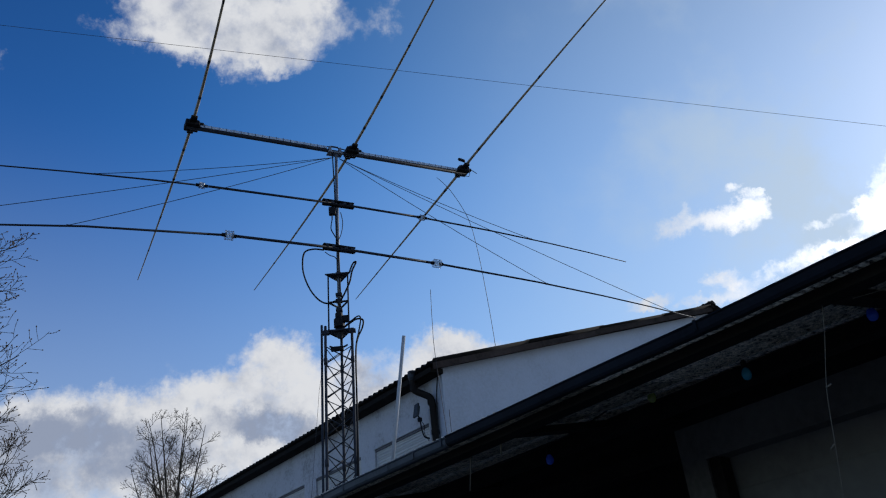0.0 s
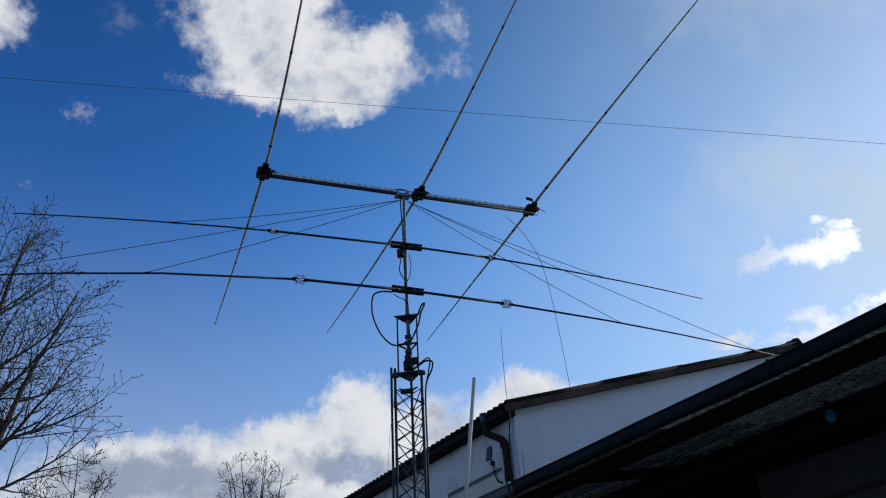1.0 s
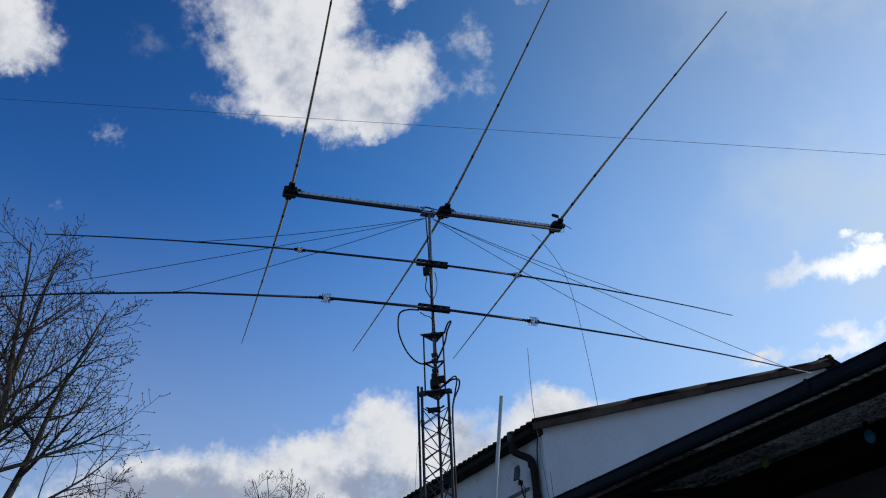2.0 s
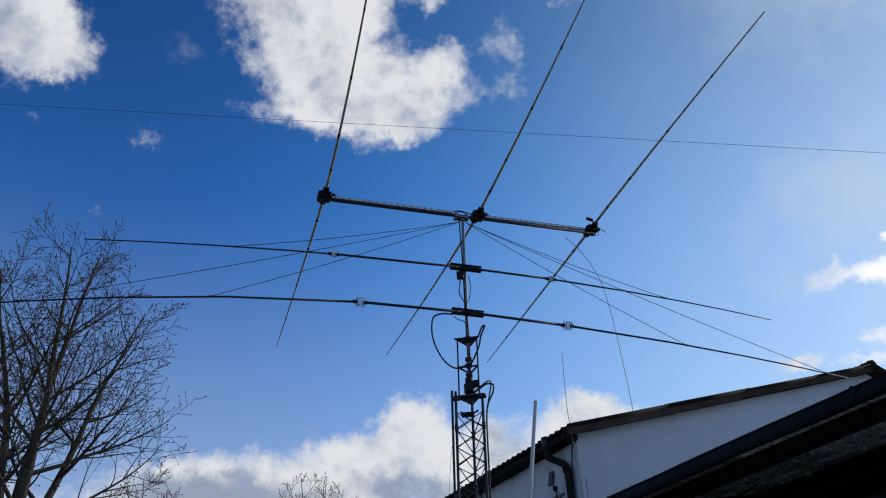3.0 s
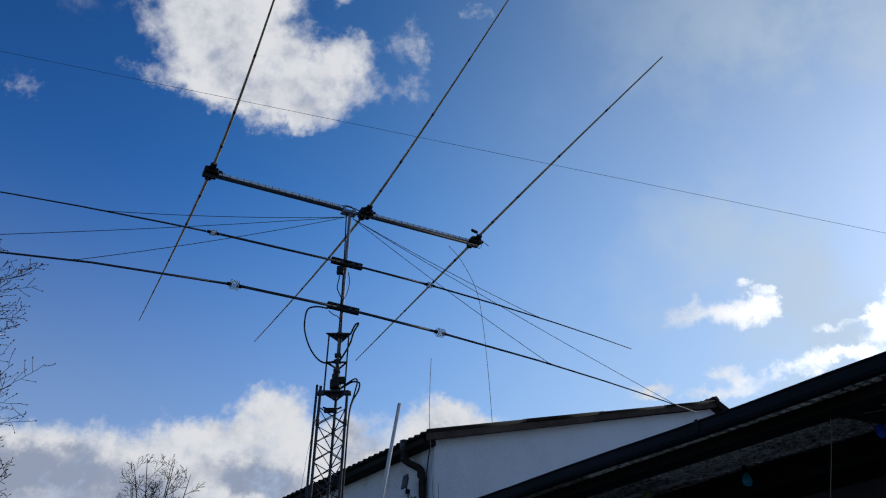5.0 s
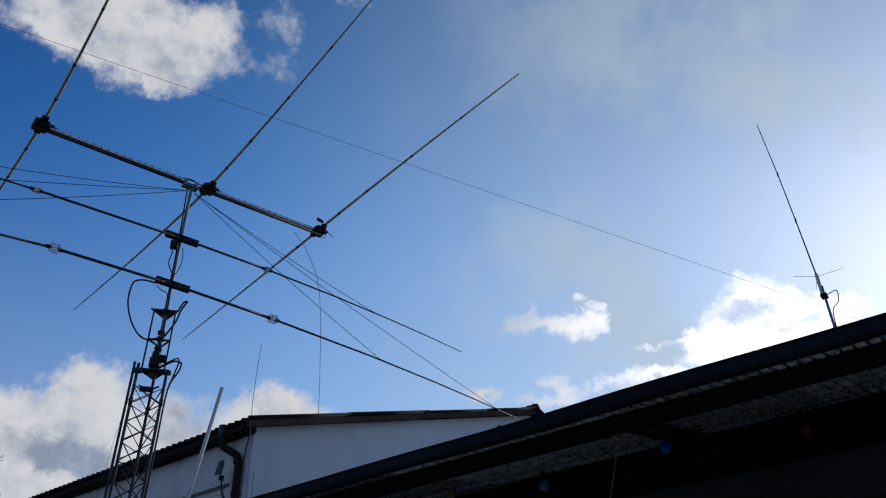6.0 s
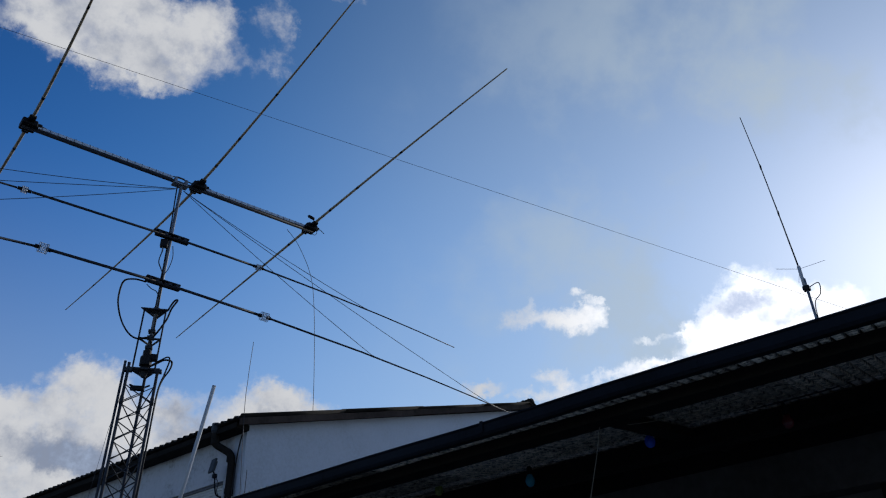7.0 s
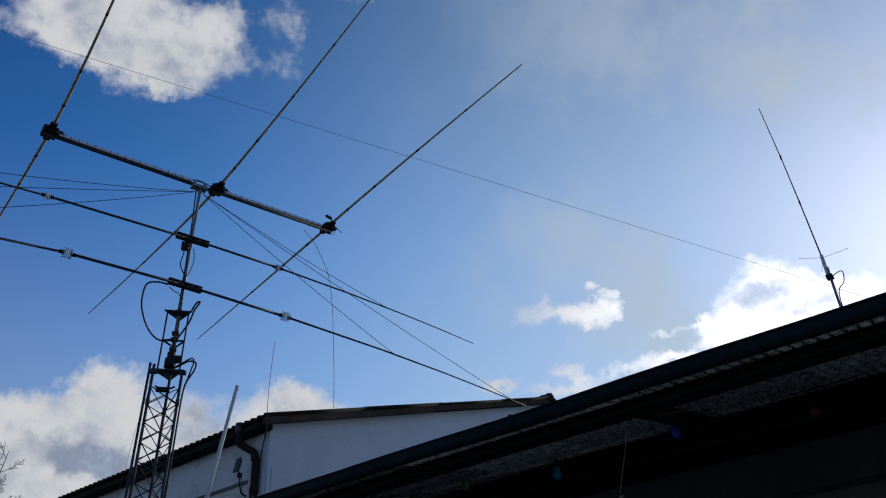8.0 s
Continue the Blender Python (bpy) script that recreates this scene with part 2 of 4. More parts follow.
M = {
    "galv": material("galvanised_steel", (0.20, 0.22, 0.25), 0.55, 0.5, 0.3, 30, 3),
    # steel darkened almost to black; the tower's backlit tone sits in the colour
    "tower": material("backlit_tower_steel", (0.036, 0.04, 0.05), 0.6, 0.15, 0.35, 26, 2.5),
    # near-black navy: the tubes' backlit look is put into the colour
    "alu": material("backlit_aluminium", (0.03, 0.034, 0.045), 0.5, 0.1, 0.25, 30, 3),
    "duct": material("grey_cable_duct", (0.46, 0.54, 0.66), 0.55, 0, 0.15, 20, 2, 0.05),
    "bare": material("bright_bare_wire", (0.32, 0.33, 0.35), 0.4, 0.6, 0.1, 30, 3, 0.0),
    "black": material("black_plastic", (0.010, 0.010, 0.012), 0.5, 0, 0.3, 40, 4),
    "cable": material("black_cable", (0.014, 0.014, 0.016), 0.55, 0, 0.25, 40, 4, 0.05),
    "rope": material("dark_guy_rope", (0.05, 0.055, 0.07), 0.8, 0, 0.25, 60, 4, 0.1),
    "pole": material("fibreglass_pole", (0.34, 0.28, 0.19), 0.45, 0, 0.2, 20, 2, 0.08, stains=(0.18, 0.145, 0.095)),
    "acryl": material("clear_coil_former", (0.93, 0.95, 0.97), 0.15, 0, 0.03, 20, 3, 0.0, clear=0.96, gloss=0.5),
    "wire": material("thin_wire", (0.06, 0.06, 0.07), 0.5, 0.4, 0.2, 40, 4, 0.0),
    # bluish cast: blue skylight on the shaded white wall is put into the colour
    "plaster": material("skylit_white_render", (0.44, 0.48, 0.56), 0.9, 0, 0.08, 22, 0.5, 0.15, stains=(0.37, 0.40, 0.46)),
    "old_plaster": material("flaking_render", (0.47, 0.48, 0.52), 0.92, 0, 0.12, 16, 2.2, 0.5, stains=(0.22, 0.21, 0.21), tight=0.2),
    # darker than plain render: shade below the roof is put into the colour
    "grey_wall": material("shaded_shed_render", (0.10, 0.097, 0.09), 0.92, 0, 0.25, 12, 0.7, 0.4),
    "sheet": material("fibre_cement_sheet", (0.54, 0.49, 0.42), 0.95, 0, 0.8, 70, 20.0, 0.5, 0.3, stains=(0.045, 0.04, 0.034), tight=0.12),
    "roof_dark": material("dark_roof_sheet", (0.04, 0.037, 0.036), 0.85, 0, 0.4, 16, 1.2, 0.5, 0.2),
    # old timber, coloured near black to hold the deep shade under the eaves
    "timber": material("shaded_old_timber", (0.014, 0.012, 0.011), 0.85, 0, 0.4, 22, 2, 0.4, 0.15),
    "board": material("weathered_verge_board", (0.042, 0.031, 0.027), 0.85, 0, 0.45, 14, 2, 0.4, 0.2),
    # blacker than zinc: the gutter's shaded face is put into the colour
    "zinc": material("shade_dark_zinc", (0.008, 0.010, 0.015), 0.6, 0.0, 0.35, 20, 1.4, 0.15, gloss=0.06),
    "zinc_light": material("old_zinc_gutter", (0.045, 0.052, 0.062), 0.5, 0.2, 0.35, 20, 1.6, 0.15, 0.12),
    "pipe": material("brown_downpipe", (0.016, 0.014, 0.013), 0.85, 0.0, 0.35, 16, 2, 0.2),
    "pipe_grey": material("grey_plastic_pipe", (0.45, 0.46, 0.48), 0.5, 0, 0.12, 20, 2, 0.1),
    "slat": material("roller_shutter_slat", (0.52, 0.52, 0.51), 0.6, 0, 0.1, 20, 2, 0.1, 0.05),
    "frame": material("dark_window_frame", (0.10, 0.10, 0.11), 0.6, 0, 0.2, 20, 2, 0.1),
    "door": material("grey_garage_door", (0.14, 0.135, 0.125), 0.7, 0, 0.15, 10, 0.8, 0.1),
    "bark": material("grey_brown_bark", (0.065, 0.055, 0.043), 0.95, 0, 0.4, 9, 1.2, 0.6, stains=(0.03, 0.025, 0.02)),
    "bud": material("bud_scales", (0.12, 0.075, 0.04), 0.8, 0, 0.3, 30, 3, 0.1),
    "ground": material("gravel_yard", (0.27, 0.25, 0.22), 0.95, 0, 0.35, 6, 0.15, 0.6),
    "blue": material("blue_bulb_glass", (0.03, 0.10, 0.65), 0.15, 0, 0.1, 20, 3, 0.0, gloss=0.5),
    "cyan": material("teal_bulb_glass", (0.03, 0.28, 0.40), 0.15, 0, 0.1, 20, 3, 0.0, gloss=0.5),
    "red": material("red_bulb_glass", (0.12, 0.02, 0.025), 0.15, 0, 0.1, 20, 3, 0.0, gloss=0.5),
    "green": material("yellow_green_bulb_glass", (0.20, 0.24, 0.06), 0.15, 0, 0.1, 20, 3, 0.0, gloss=0.5),
    "cord": material("pale_hemp_cord", (0.13, 0.115, 0.09), 0.9, 0, 0.2, 60, 5, 0.2),
}


# ---- mesh helpers ----
def link(name, bm, mat, parent=None, label="", m=None, smooth=True):
    me = bpy.data.meshes.new(name)
    bm.normal_update()
    bm.to_mesh(me)
    bm.free()
    for p in me.polygons:
        p.use_smooth = smooth
    me.materials.append(M[mat])
    ob = new(name, me)
    if m is not None:
        ob.matrix_basis = m
    if parent:
        ob.parent = parent
    if label:
        tagged(ob, label)
    return ob


def part(name, bm, mat, parent, label="", smooth=False):
    return link(name, bm, mat, parent, label, None, smooth)


def thing(name, label, category, m=None, group="", kind=""):
    ob = new(name)
    if m is not None:
        ob.matrix_basis = m
    return tagged(ob, label, category, group, kind)


def box(bm, lo, hi, bevel=0.0, m=None):
    c = [(a + b) / 2 for a, b in zip(lo, hi)]
    s = [abs(b - a) for a, b in zip(lo, hi)]
    mm = (m or Matrix()) @ Matrix.Translation(c) @ Matrix.Diagonal((*s, 1))
    made = bmesh.ops.create_cube(bm, size=1, matrix=mm)
    if bevel:
        edges = {e for v in made["verts"] for e in v.link_edges}
        bmesh.ops.bevel(bm, geom=list(edges), offset=bevel, segments=2, affect="EDGES", profile=0.5)
    return bm


def tube(bm, pts, r, seg=8, cap=True):
    """A tube along pts; r is one radius or one for each point."""
    pts = [Vector(p) for p in pts]
    rs = r if isinstance(r, (list, tuple)) else [r] * len(pts)
    rings = []
    side = None
    for i, p in enumerate(pts):
        t = (pts[min(i + 1, len(pts) - 1)] - pts[max(i - 1, 0)]).normalized()
        if side is None:
            side = t.orthogonal().normalized()
        side = (side - t * side.dot(t)).normalized()
        other = t.cross(side)
        rings.append([bm.verts.new(p + rs[i] * (math.cos(k * math.tau / seg) * side + math.sin(k * math.tau / seg) * other)) for k in range(seg)])
    for a, b in zip(rings, rings[1:]):
        for k in range(seg):
            bm.faces.new((a[k], a[(k + 1) % seg], b[(k + 1) % seg], b[k]))
    if cap:
        bm.faces.new(rings[0][::-1])
        bm.faces.new(rings[-1])
    return bm


def curve_pts(pts, n=8):
    """A smooth way through pts."""
    pts = [Vector(p) for p in pts]
    out = []
    for i in range(len(pts) - 1):
        a, b, c, d = pts[max(i - 1, 0)], pts[i], pts[i + 1], pts[min(i + 2, len(pts) - 1)]
        for k in range(n):
            t = k / n
            out.append(0.5 * (2 * b + (c - a) * t + (2 * a - 5 * b + 4 * c - d) * t * t + (3 * b - a - 3 * c + d) * t ** 3))
    return out + [pts[-1]]


def sag(a, b, drop, n=14):
    a, b = Vector(a), Vector(b)
    return [a.lerp(b, k / n) - Vector((0, 0, 4 * drop * (k / n) * (1 - k / n))) for k in range(n + 1)]


def bm_new():
    return bmesh.new()


def lathe(bm, profile, seg=12, m=None):
    """A turned form: profile holds (radius, z)."""
    m = m or Matrix()
    rings = [[bm.verts.new(m @ Vector((r * math.cos(k * math.tau / seg), r * math.sin(k * math.tau / seg), z))) for k in range(seg)] for r, z in profile]
    for a, b in zip(rings, rings[1:]):
        for k in range(seg):
            bm.faces.new((a[k], a[(k + 1) % seg], b[(k + 1) % seg], b[k]))
    bm.faces.new(rings[0][::-1])
    bm.faces.new(rings[-1])
    return bm


# Both buildings share one heading: local x runs away from the yard, local y along the eaves.
SITE = pose(0, 0, 0, 0, 0, 37)


def site(x, y, z):
    return SITE @ Vector((x, y, z))


# ---- ground ----
bm = bm_new()
bmesh.ops.create_grid(bm, x_segments=40, y_segments=40, size=2500)
tagged(link("ground", bm, "ground"), "grey gravel yard and flat land to the horizon", "ground", kind="structure")


# ---- the lattice tower ----
LEAN = 0.024
MAST_X, MAST_Y = -1.026, 11.43


def mast_at(z, dx=0.0, dy=0.0):
    return Vector((MAST_X + LEAN * (z - 8.3) + dx, MAST_Y + dy, z))


LEGS = [(-0.205, -0.115), (0.195, -0.115), (0.0, 0.231)]


def build_tower():
    tower = thing("lattice_tower", "grey galvanised triangular lattice tower rising through the low roof", "radio tower")
    top = 6.50
    for i, (dx, dy) in enumerate(LEGS):
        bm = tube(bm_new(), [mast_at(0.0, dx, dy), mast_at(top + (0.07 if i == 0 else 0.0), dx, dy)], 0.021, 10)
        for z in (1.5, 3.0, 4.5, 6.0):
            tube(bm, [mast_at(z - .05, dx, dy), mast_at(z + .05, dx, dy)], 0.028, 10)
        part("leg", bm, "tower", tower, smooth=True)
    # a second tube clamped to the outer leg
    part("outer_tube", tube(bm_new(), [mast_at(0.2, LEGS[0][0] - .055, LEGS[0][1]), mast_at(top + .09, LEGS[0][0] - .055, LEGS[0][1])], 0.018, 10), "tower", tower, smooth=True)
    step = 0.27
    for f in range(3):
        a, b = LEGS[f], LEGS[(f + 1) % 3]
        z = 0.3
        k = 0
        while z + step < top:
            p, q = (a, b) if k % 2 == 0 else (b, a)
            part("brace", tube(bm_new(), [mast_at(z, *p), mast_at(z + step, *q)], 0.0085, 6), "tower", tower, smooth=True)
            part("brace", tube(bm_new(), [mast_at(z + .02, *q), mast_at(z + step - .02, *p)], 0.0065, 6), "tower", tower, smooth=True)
            z += step
            k += 1
    # platform plate with a funnel below, and the slim head frame
    bm = bm_new()
    ring = [mast_at(top, LEGS[i][0] * 1.15, LEGS[i][1] * 1.15) for i in range(3)]
    lo = [bm.verts.new(p - Vector((0, 0, .02))) for p in ring]
    hi = [bm.verts.new(p) for p in ring]
    bm.faces.new(lo[::-1]); bm.faces.new(hi)
    for k in range(3):
        bm.faces.new((lo[k], lo[(k + 1) % 3], hi[(k + 1) % 3], hi[k]))
    part("platform", bm, "tower", tower)
    part("funnel", lathe(bm_new(), [(0.03, -0.10), (0.04, -0.08), (0.062, -0.021)], 12, Matrix.Translation(mast_at(top))), "tower", tower)
    for dx, dy in ((-0.20, -.09), (0.20, -.09)):
        part("clamp", box(bm_new(), mast_at(top - .06, dx - .05, dy - .04), mast_at(top - .01, dx + .05, dy + .04), .006), "tower", tower)
    bm = box(bm_new(), mast_at(top - .33, -.13, -.10), mast_at(top - .26, .06, -.04), .01)
    tube(bm, [mast_at(top - .25, -.15, -.08), mast_at(top - .31, 0, -.08), mast_at(top - .24, .12, -.06)], .014, 6)
    part("junction_box", bm, "black", tower, "small black junction box")
    return tower


def build_head():
    head = thing("rotator_head", "slim steel head frame with antenna rotator and thrust bearing", "antenna rotator")
    lo, hi = 6.50, 7.46
    posts = [(-0.155, -0.09), (0.15, -0.09), (0.0, 0.17)]
    for dx, dy in posts:
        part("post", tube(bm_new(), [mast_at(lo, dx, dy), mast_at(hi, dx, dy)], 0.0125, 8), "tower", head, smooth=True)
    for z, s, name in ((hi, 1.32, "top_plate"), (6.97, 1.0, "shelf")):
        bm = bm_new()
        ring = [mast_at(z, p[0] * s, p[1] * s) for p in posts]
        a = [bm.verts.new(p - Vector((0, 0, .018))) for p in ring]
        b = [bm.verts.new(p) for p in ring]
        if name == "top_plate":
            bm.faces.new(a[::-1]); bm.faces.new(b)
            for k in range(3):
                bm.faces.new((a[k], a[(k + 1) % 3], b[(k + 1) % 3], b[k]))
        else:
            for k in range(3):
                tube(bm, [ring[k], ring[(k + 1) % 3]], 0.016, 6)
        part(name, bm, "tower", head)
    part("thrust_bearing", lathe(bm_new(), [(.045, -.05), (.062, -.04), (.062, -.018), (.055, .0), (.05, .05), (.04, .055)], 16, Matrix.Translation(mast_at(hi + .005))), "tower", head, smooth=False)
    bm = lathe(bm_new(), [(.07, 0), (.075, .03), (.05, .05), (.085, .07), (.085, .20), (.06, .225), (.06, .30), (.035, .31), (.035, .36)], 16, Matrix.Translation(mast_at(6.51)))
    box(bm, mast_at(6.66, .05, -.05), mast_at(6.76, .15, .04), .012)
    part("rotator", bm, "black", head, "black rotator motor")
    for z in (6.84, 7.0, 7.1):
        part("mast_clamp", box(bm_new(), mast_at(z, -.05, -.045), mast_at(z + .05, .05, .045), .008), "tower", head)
    part("mast", tube(bm_new(), [mast_at(6.80), mast_at(8.3), mast_at(9.84)], 0.026, 12), "galv", head, "galvanised steel mast tube", smooth=True)
    return head


build_tower()
build_head()


# ---- the three-element beam antenna ----
BOOM_Z = 9.92
BEAM = Matrix.Translation((-1.015, 11.44, BOOM_Z)) @ pose(0, 0, 0, 0, -0.8, 25.3)
ELEMENTS = (-2.385, 0.31, 2.49)
BEND = ((-.24, -.12), (-.20, -.33), (.06, -.07))   # the wind bends the poles: near and far tips


def build_beam():
    beam = thing("beam_antenna", "three-element beam antenna with tan fibreglass element poles", "antenna", BEAM)
    bm = tube(bm_new(), [(-2.47, 0, -.052), (2.56, 0, -.052)], 0.030, 14)
    part("boom", bm, "alu", beam, "round aluminium boom coloured dark as if backlit", True)
    for xa, xb in ((-2.26, -.14), (.44, 2.36)):
        part("cable_duct", box(bm_new(), (xa, -.027, -.024), (xb, .027, .026), .006), "duct", beam, "pale grey cable duct on the boom")
    bm = tube(bm_new(), [(-.2, -.01, .02), (0, -.02, .03), (.2, -.005, .02)], 0.010, 6)
    part("control_cable", bm, "cable", beam, "black control cable", True)
    x = -2.2
    while x < 2.36:
        if not -.16 < x < .46:
            part("cable_tie", box(bm_new(), (x - .0035, -.0295, -.022), (x + .0035, .0295, .0285), .001), "black", beam)
        x += 0.118
    for x in (-1.7, -.9, 1.62):
        part("duct_peg", tube(bm_new(), [(x, 0, .01), (x, 0, .05)], .007, 6), "black", beam)
    bm = box(bm_new(), (-.13, -.07, -.11), (.13, .07, -.085), .006)
    box(bm, (-.11, -.055, -.085), (-.07, .055, .02), .006)
    box(bm, (.07, -.055, -.085), (.11, .055, .02), .006)
    tube(bm, [(-.09, 0, .0), (-.06, 0, .06), (.06, 0, .06), (.09, 0, 0)], 0.008, 6)
    part("mast_bracket", bm, "galv", beam, "steel boom-to-mast bracket")
    for i, x in enumerate(ELEMENTS):
        bm = box(bm_new(), (x - .115, -.11, -.055), (x + .105, .11, .046), .018)
        box(bm, (x - .050, -.06, .045), (x + .035, .05, .105), .016)
        box(bm, (x + .05, -.045, .010), (x + .18, .045, .060), .014)
        box(bm, (x - .05, -.22, -.01), (x + .05, .22, .045), .014)
        tube(bm, [(x + .17, 0, .055), (x + .25, .02, .055), (x + .32, .02, .01)], .007, 6)
        part("motor_housing", bm, "black", beam, "black plastic element motor housing")
        for s, bend, reach in ((-1, BEND[i][0], 5.2), (1, BEND[i][1], 5.6)):
            pts = []
            rs = []
            for k in range(13):
                y = 0.14 + (reach - .14) * k / 12
                droop = -0.05 * (k / 12) ** 2
                pts.append((x + bend * (k / 12) ** 1.5, s * y, 0.03 + droop))
                rs.append(0.0245 - 0.0155 * k / 12)
            part("element_pole", tube(bm_new(), pts, rs, 8), "pole", beam, "tan fibreglass telescopic pole", True)
            for k in (1.3, 3.3, 6.2, 9.1):
                k0 = int(k)
                p = Vector(pts[k0]).lerp(Vector(pts[k0 + 1]), k - k0)
                t = (Vector(pts[k0 + 1]) - Vector(pts[k0])).normalized()
                part("joint_sleeve", tube(bm_new(), [p - t * .03, p + t * .03], rs[k0] + .0012, 8), "black", beam)
    # a small capsule on a bent stalk at the boom's end
    x = ELEMENTS[2]
    bm = tube(bm_new(), [(x + .07, .0, .04), (x + .10, .0, .16), (x + .06, .0, .235)], .008, 6)
    part("sensor_stalk", bm, "black", beam)
    bm = tube(bm_new(), [(x - .05, 0, .265), (x - .03, 0, .26), (x + .07, 0, .24), (x + .09, 0, .235)], [.015, .03, .03, .016], 10)
    part("sensor", bm, "black", beam, "small dark capsule sensor", True)
    bm = tube(bm_new(), curve_pts([(x + .09, 0, .04), (x + .15, 0, -.02), (x + .12, .0, -.1), (x + .04, 0, -.1)], 5), .005, 5)
    part("cable_loop", bm, "cable", beam, smooth=True)
    return beam


build_beam()


# ---- the two loaded dipoles below it ----
def build_dipole(z, heading, half, coils, droop_l, droop_r, r0, coil_size, guys_l, guys_r, label):
    c = mast_at(z)
    dip = thing("loaded_dipole", label, "antenna", Matrix.Translation(c) @ pose(0, 0, 0, 0, 0, heading), group="loaded dipoles on the mast")

    def at(s):
        k = abs(s) / half
        return Vector((s, -0.055, (droop_l if s < 0 else droop_r) * k ** 2))

    bm = box(bm_new(), (-.27, -.030, -.05), (.27, -.016, .05), .004)
    part("clamp_plate", bm, "black", dip, "black insulating clamp plate")
    for z in (-.036, .036):
        part("clamp_rail", box(bm_new(), (-.27, -.088, z - .013), (.27, -.031, z + .013), .004), "black", dip)
    for s in (-.235, -.13, .08, .185):
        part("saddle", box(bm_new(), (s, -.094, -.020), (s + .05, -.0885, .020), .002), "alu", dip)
    part("u_bolt", tube(bm_new(), [(-.035, -.04, .0), (-.035, .03, 0), (0, .04, 0), (.035, .03, 0), (.035, -.04, 0)], .006, 6), "galv", dip)
    for sign in (-1, 1):
        cs = coils[0 if sign < 0 else 1]
        stations = [0.02, abs(cs) - .1, abs(cs) + .1, half * .5, half * .7, half * .85, half]
        stations = sorted(set(stations))
        pts = [at(sign * s) for s in stations]
        rs = [r0 * (1 - .55 * s / half) for s in stations]
        inner = [p for p, s in zip(pts, stations) if s < abs(cs)]
        outer = [p for p, s in zip(pts, stations) if s > abs(cs)]
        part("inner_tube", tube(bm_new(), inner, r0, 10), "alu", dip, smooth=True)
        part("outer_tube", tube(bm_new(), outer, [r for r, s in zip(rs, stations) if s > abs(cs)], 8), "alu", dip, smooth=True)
        p = at(cs)
        w, rad = coil_size
        bm = tube(bm_new(), [p - Vector((w, 0, 0)), p - Vector((w - .008, 0, 0))], rad, 16)
        tube(bm, [p + Vector((w - .008, 0, 0)), p + Vector((w, 0, 0))], rad, 16)
        tube(bm, [p - Vector((w, 0, 0)), p + Vector((w, 0, 0))], r0 * .8, 8)
        for a in range(6):
            o = Vector((0, math.cos(a * math.tau / 6), math.sin(a * math.tau / 6))) * (rad * .86)
            tube(bm, [p + o - Vector((w, 0, 0)), p + o + Vector((w, 0, 0))], .0045, 5)
        former = part("loading_coil", bm, "acryl", dip, "clear plastic loading coil frame")
        bm = bm_new()
        n = 6
        for k in range(n):
            x = p.x - w * .78 + 1.56 * w * k / (n - 1)
            ring = [(x + .004 * math.sin(a * math.tau / 12), p.y + rad * .9 * math.cos(a * math.tau / 12), p.z + rad * .9 * math.sin(a * math.tau / 12)) for a in range(13)]
            tube(bm, ring, .0028, 4)
        part("winding", bm, "bare", former, "bare wire winding", True)
        for side in (-1, 1):
            part("coil_collar", tube(bm_new(), [p + Vector((side * (w - .01), 0, 0)), p + Vector((side * (w + .05), 0, 0))], r0 * 1.35, 8), "black", dip)
    inv = dip.matrix_basis.inverted()
    top = inv @ mast_at(9.73)
    for s in guys_l + guys_r:
        e = at(s) + Vector((0, 0, .01))
        start = top + Vector((.05 if s > 0 else -.05, 0, 0))
        part("guy_rope", tube(bm_new(), sag(start, e, .05), .0055, 5), "rope", dip, "thin dark guy rope", True)
        part("rope_ring", tube(bm_new(), [at(s) - Vector((.03, 0, 0)), at(s) + Vector((.03, 0, 0))], r0 * .8, 6), "black", dip)
    return dip


build_dipole(8.77, 25.3, 5.83, (-2.2, 1.52), -.30, -.33, 0.019, (.042, .052), [-3.7], [3.7], "upper aluminium loaded dipole with small coils, held by guy ropes")
build_dipole(7.93, 27.0, 7.5, (-1.76, 1.76), -.92, -.42, 0.022, (.06, .078), [-3.95, -6.4], [3.99, 6.9], "lower longer aluminium loaded dipole with clear coils, held by guy ropes")

# balun box and feed cables on the mast
balun = thing("balun_box", "black balun box clamped to the mast", "electrical box")
part("case", box(bm_new(), mast_at(8.56, -.13, -.10), mast_at(8.70, -.02, -.02), .012), "black", balun)
part("connector", tube(bm_new(), [mast_at(8.56, -.08, -.06), mast_at(8.48, -.08, -.06)], .012, 8), "galv", balun)


def cable(points, r, label="black coaxial feed cable looped beside the tower"):
    return tagged(link("feed_cable", tube(bm_new(), curve_pts(points, 6), r, 6), "cable"), label, "cable", "feed cables of the tower")


cable([mast_at(7.91, -.22, -.08), (-1.42, 11.33, 7.93), (-1.56, 11.3, 7.86), (-1.59, 11.3, 7.60), (-1.55, 11.3, 7.38), (-1.46, 11.3, 7.16), (-1.34, 11.3, 7.0), (-1.22, 11.3, 6.94), (-1.08, 11.33, 6.98), mast_at(6.9, .03, -.05)], .0135)
cable([mast_at(7.0, .03, -.06), (-.94, 11.28, 7.1), (-.86, 11.28, 7.28), (-.82, 11.28, 7.45), (-.75, 11.28, 7.60), (-.80, 11.28, 7.58), (-.86, 11.28, 7.44)], .014)
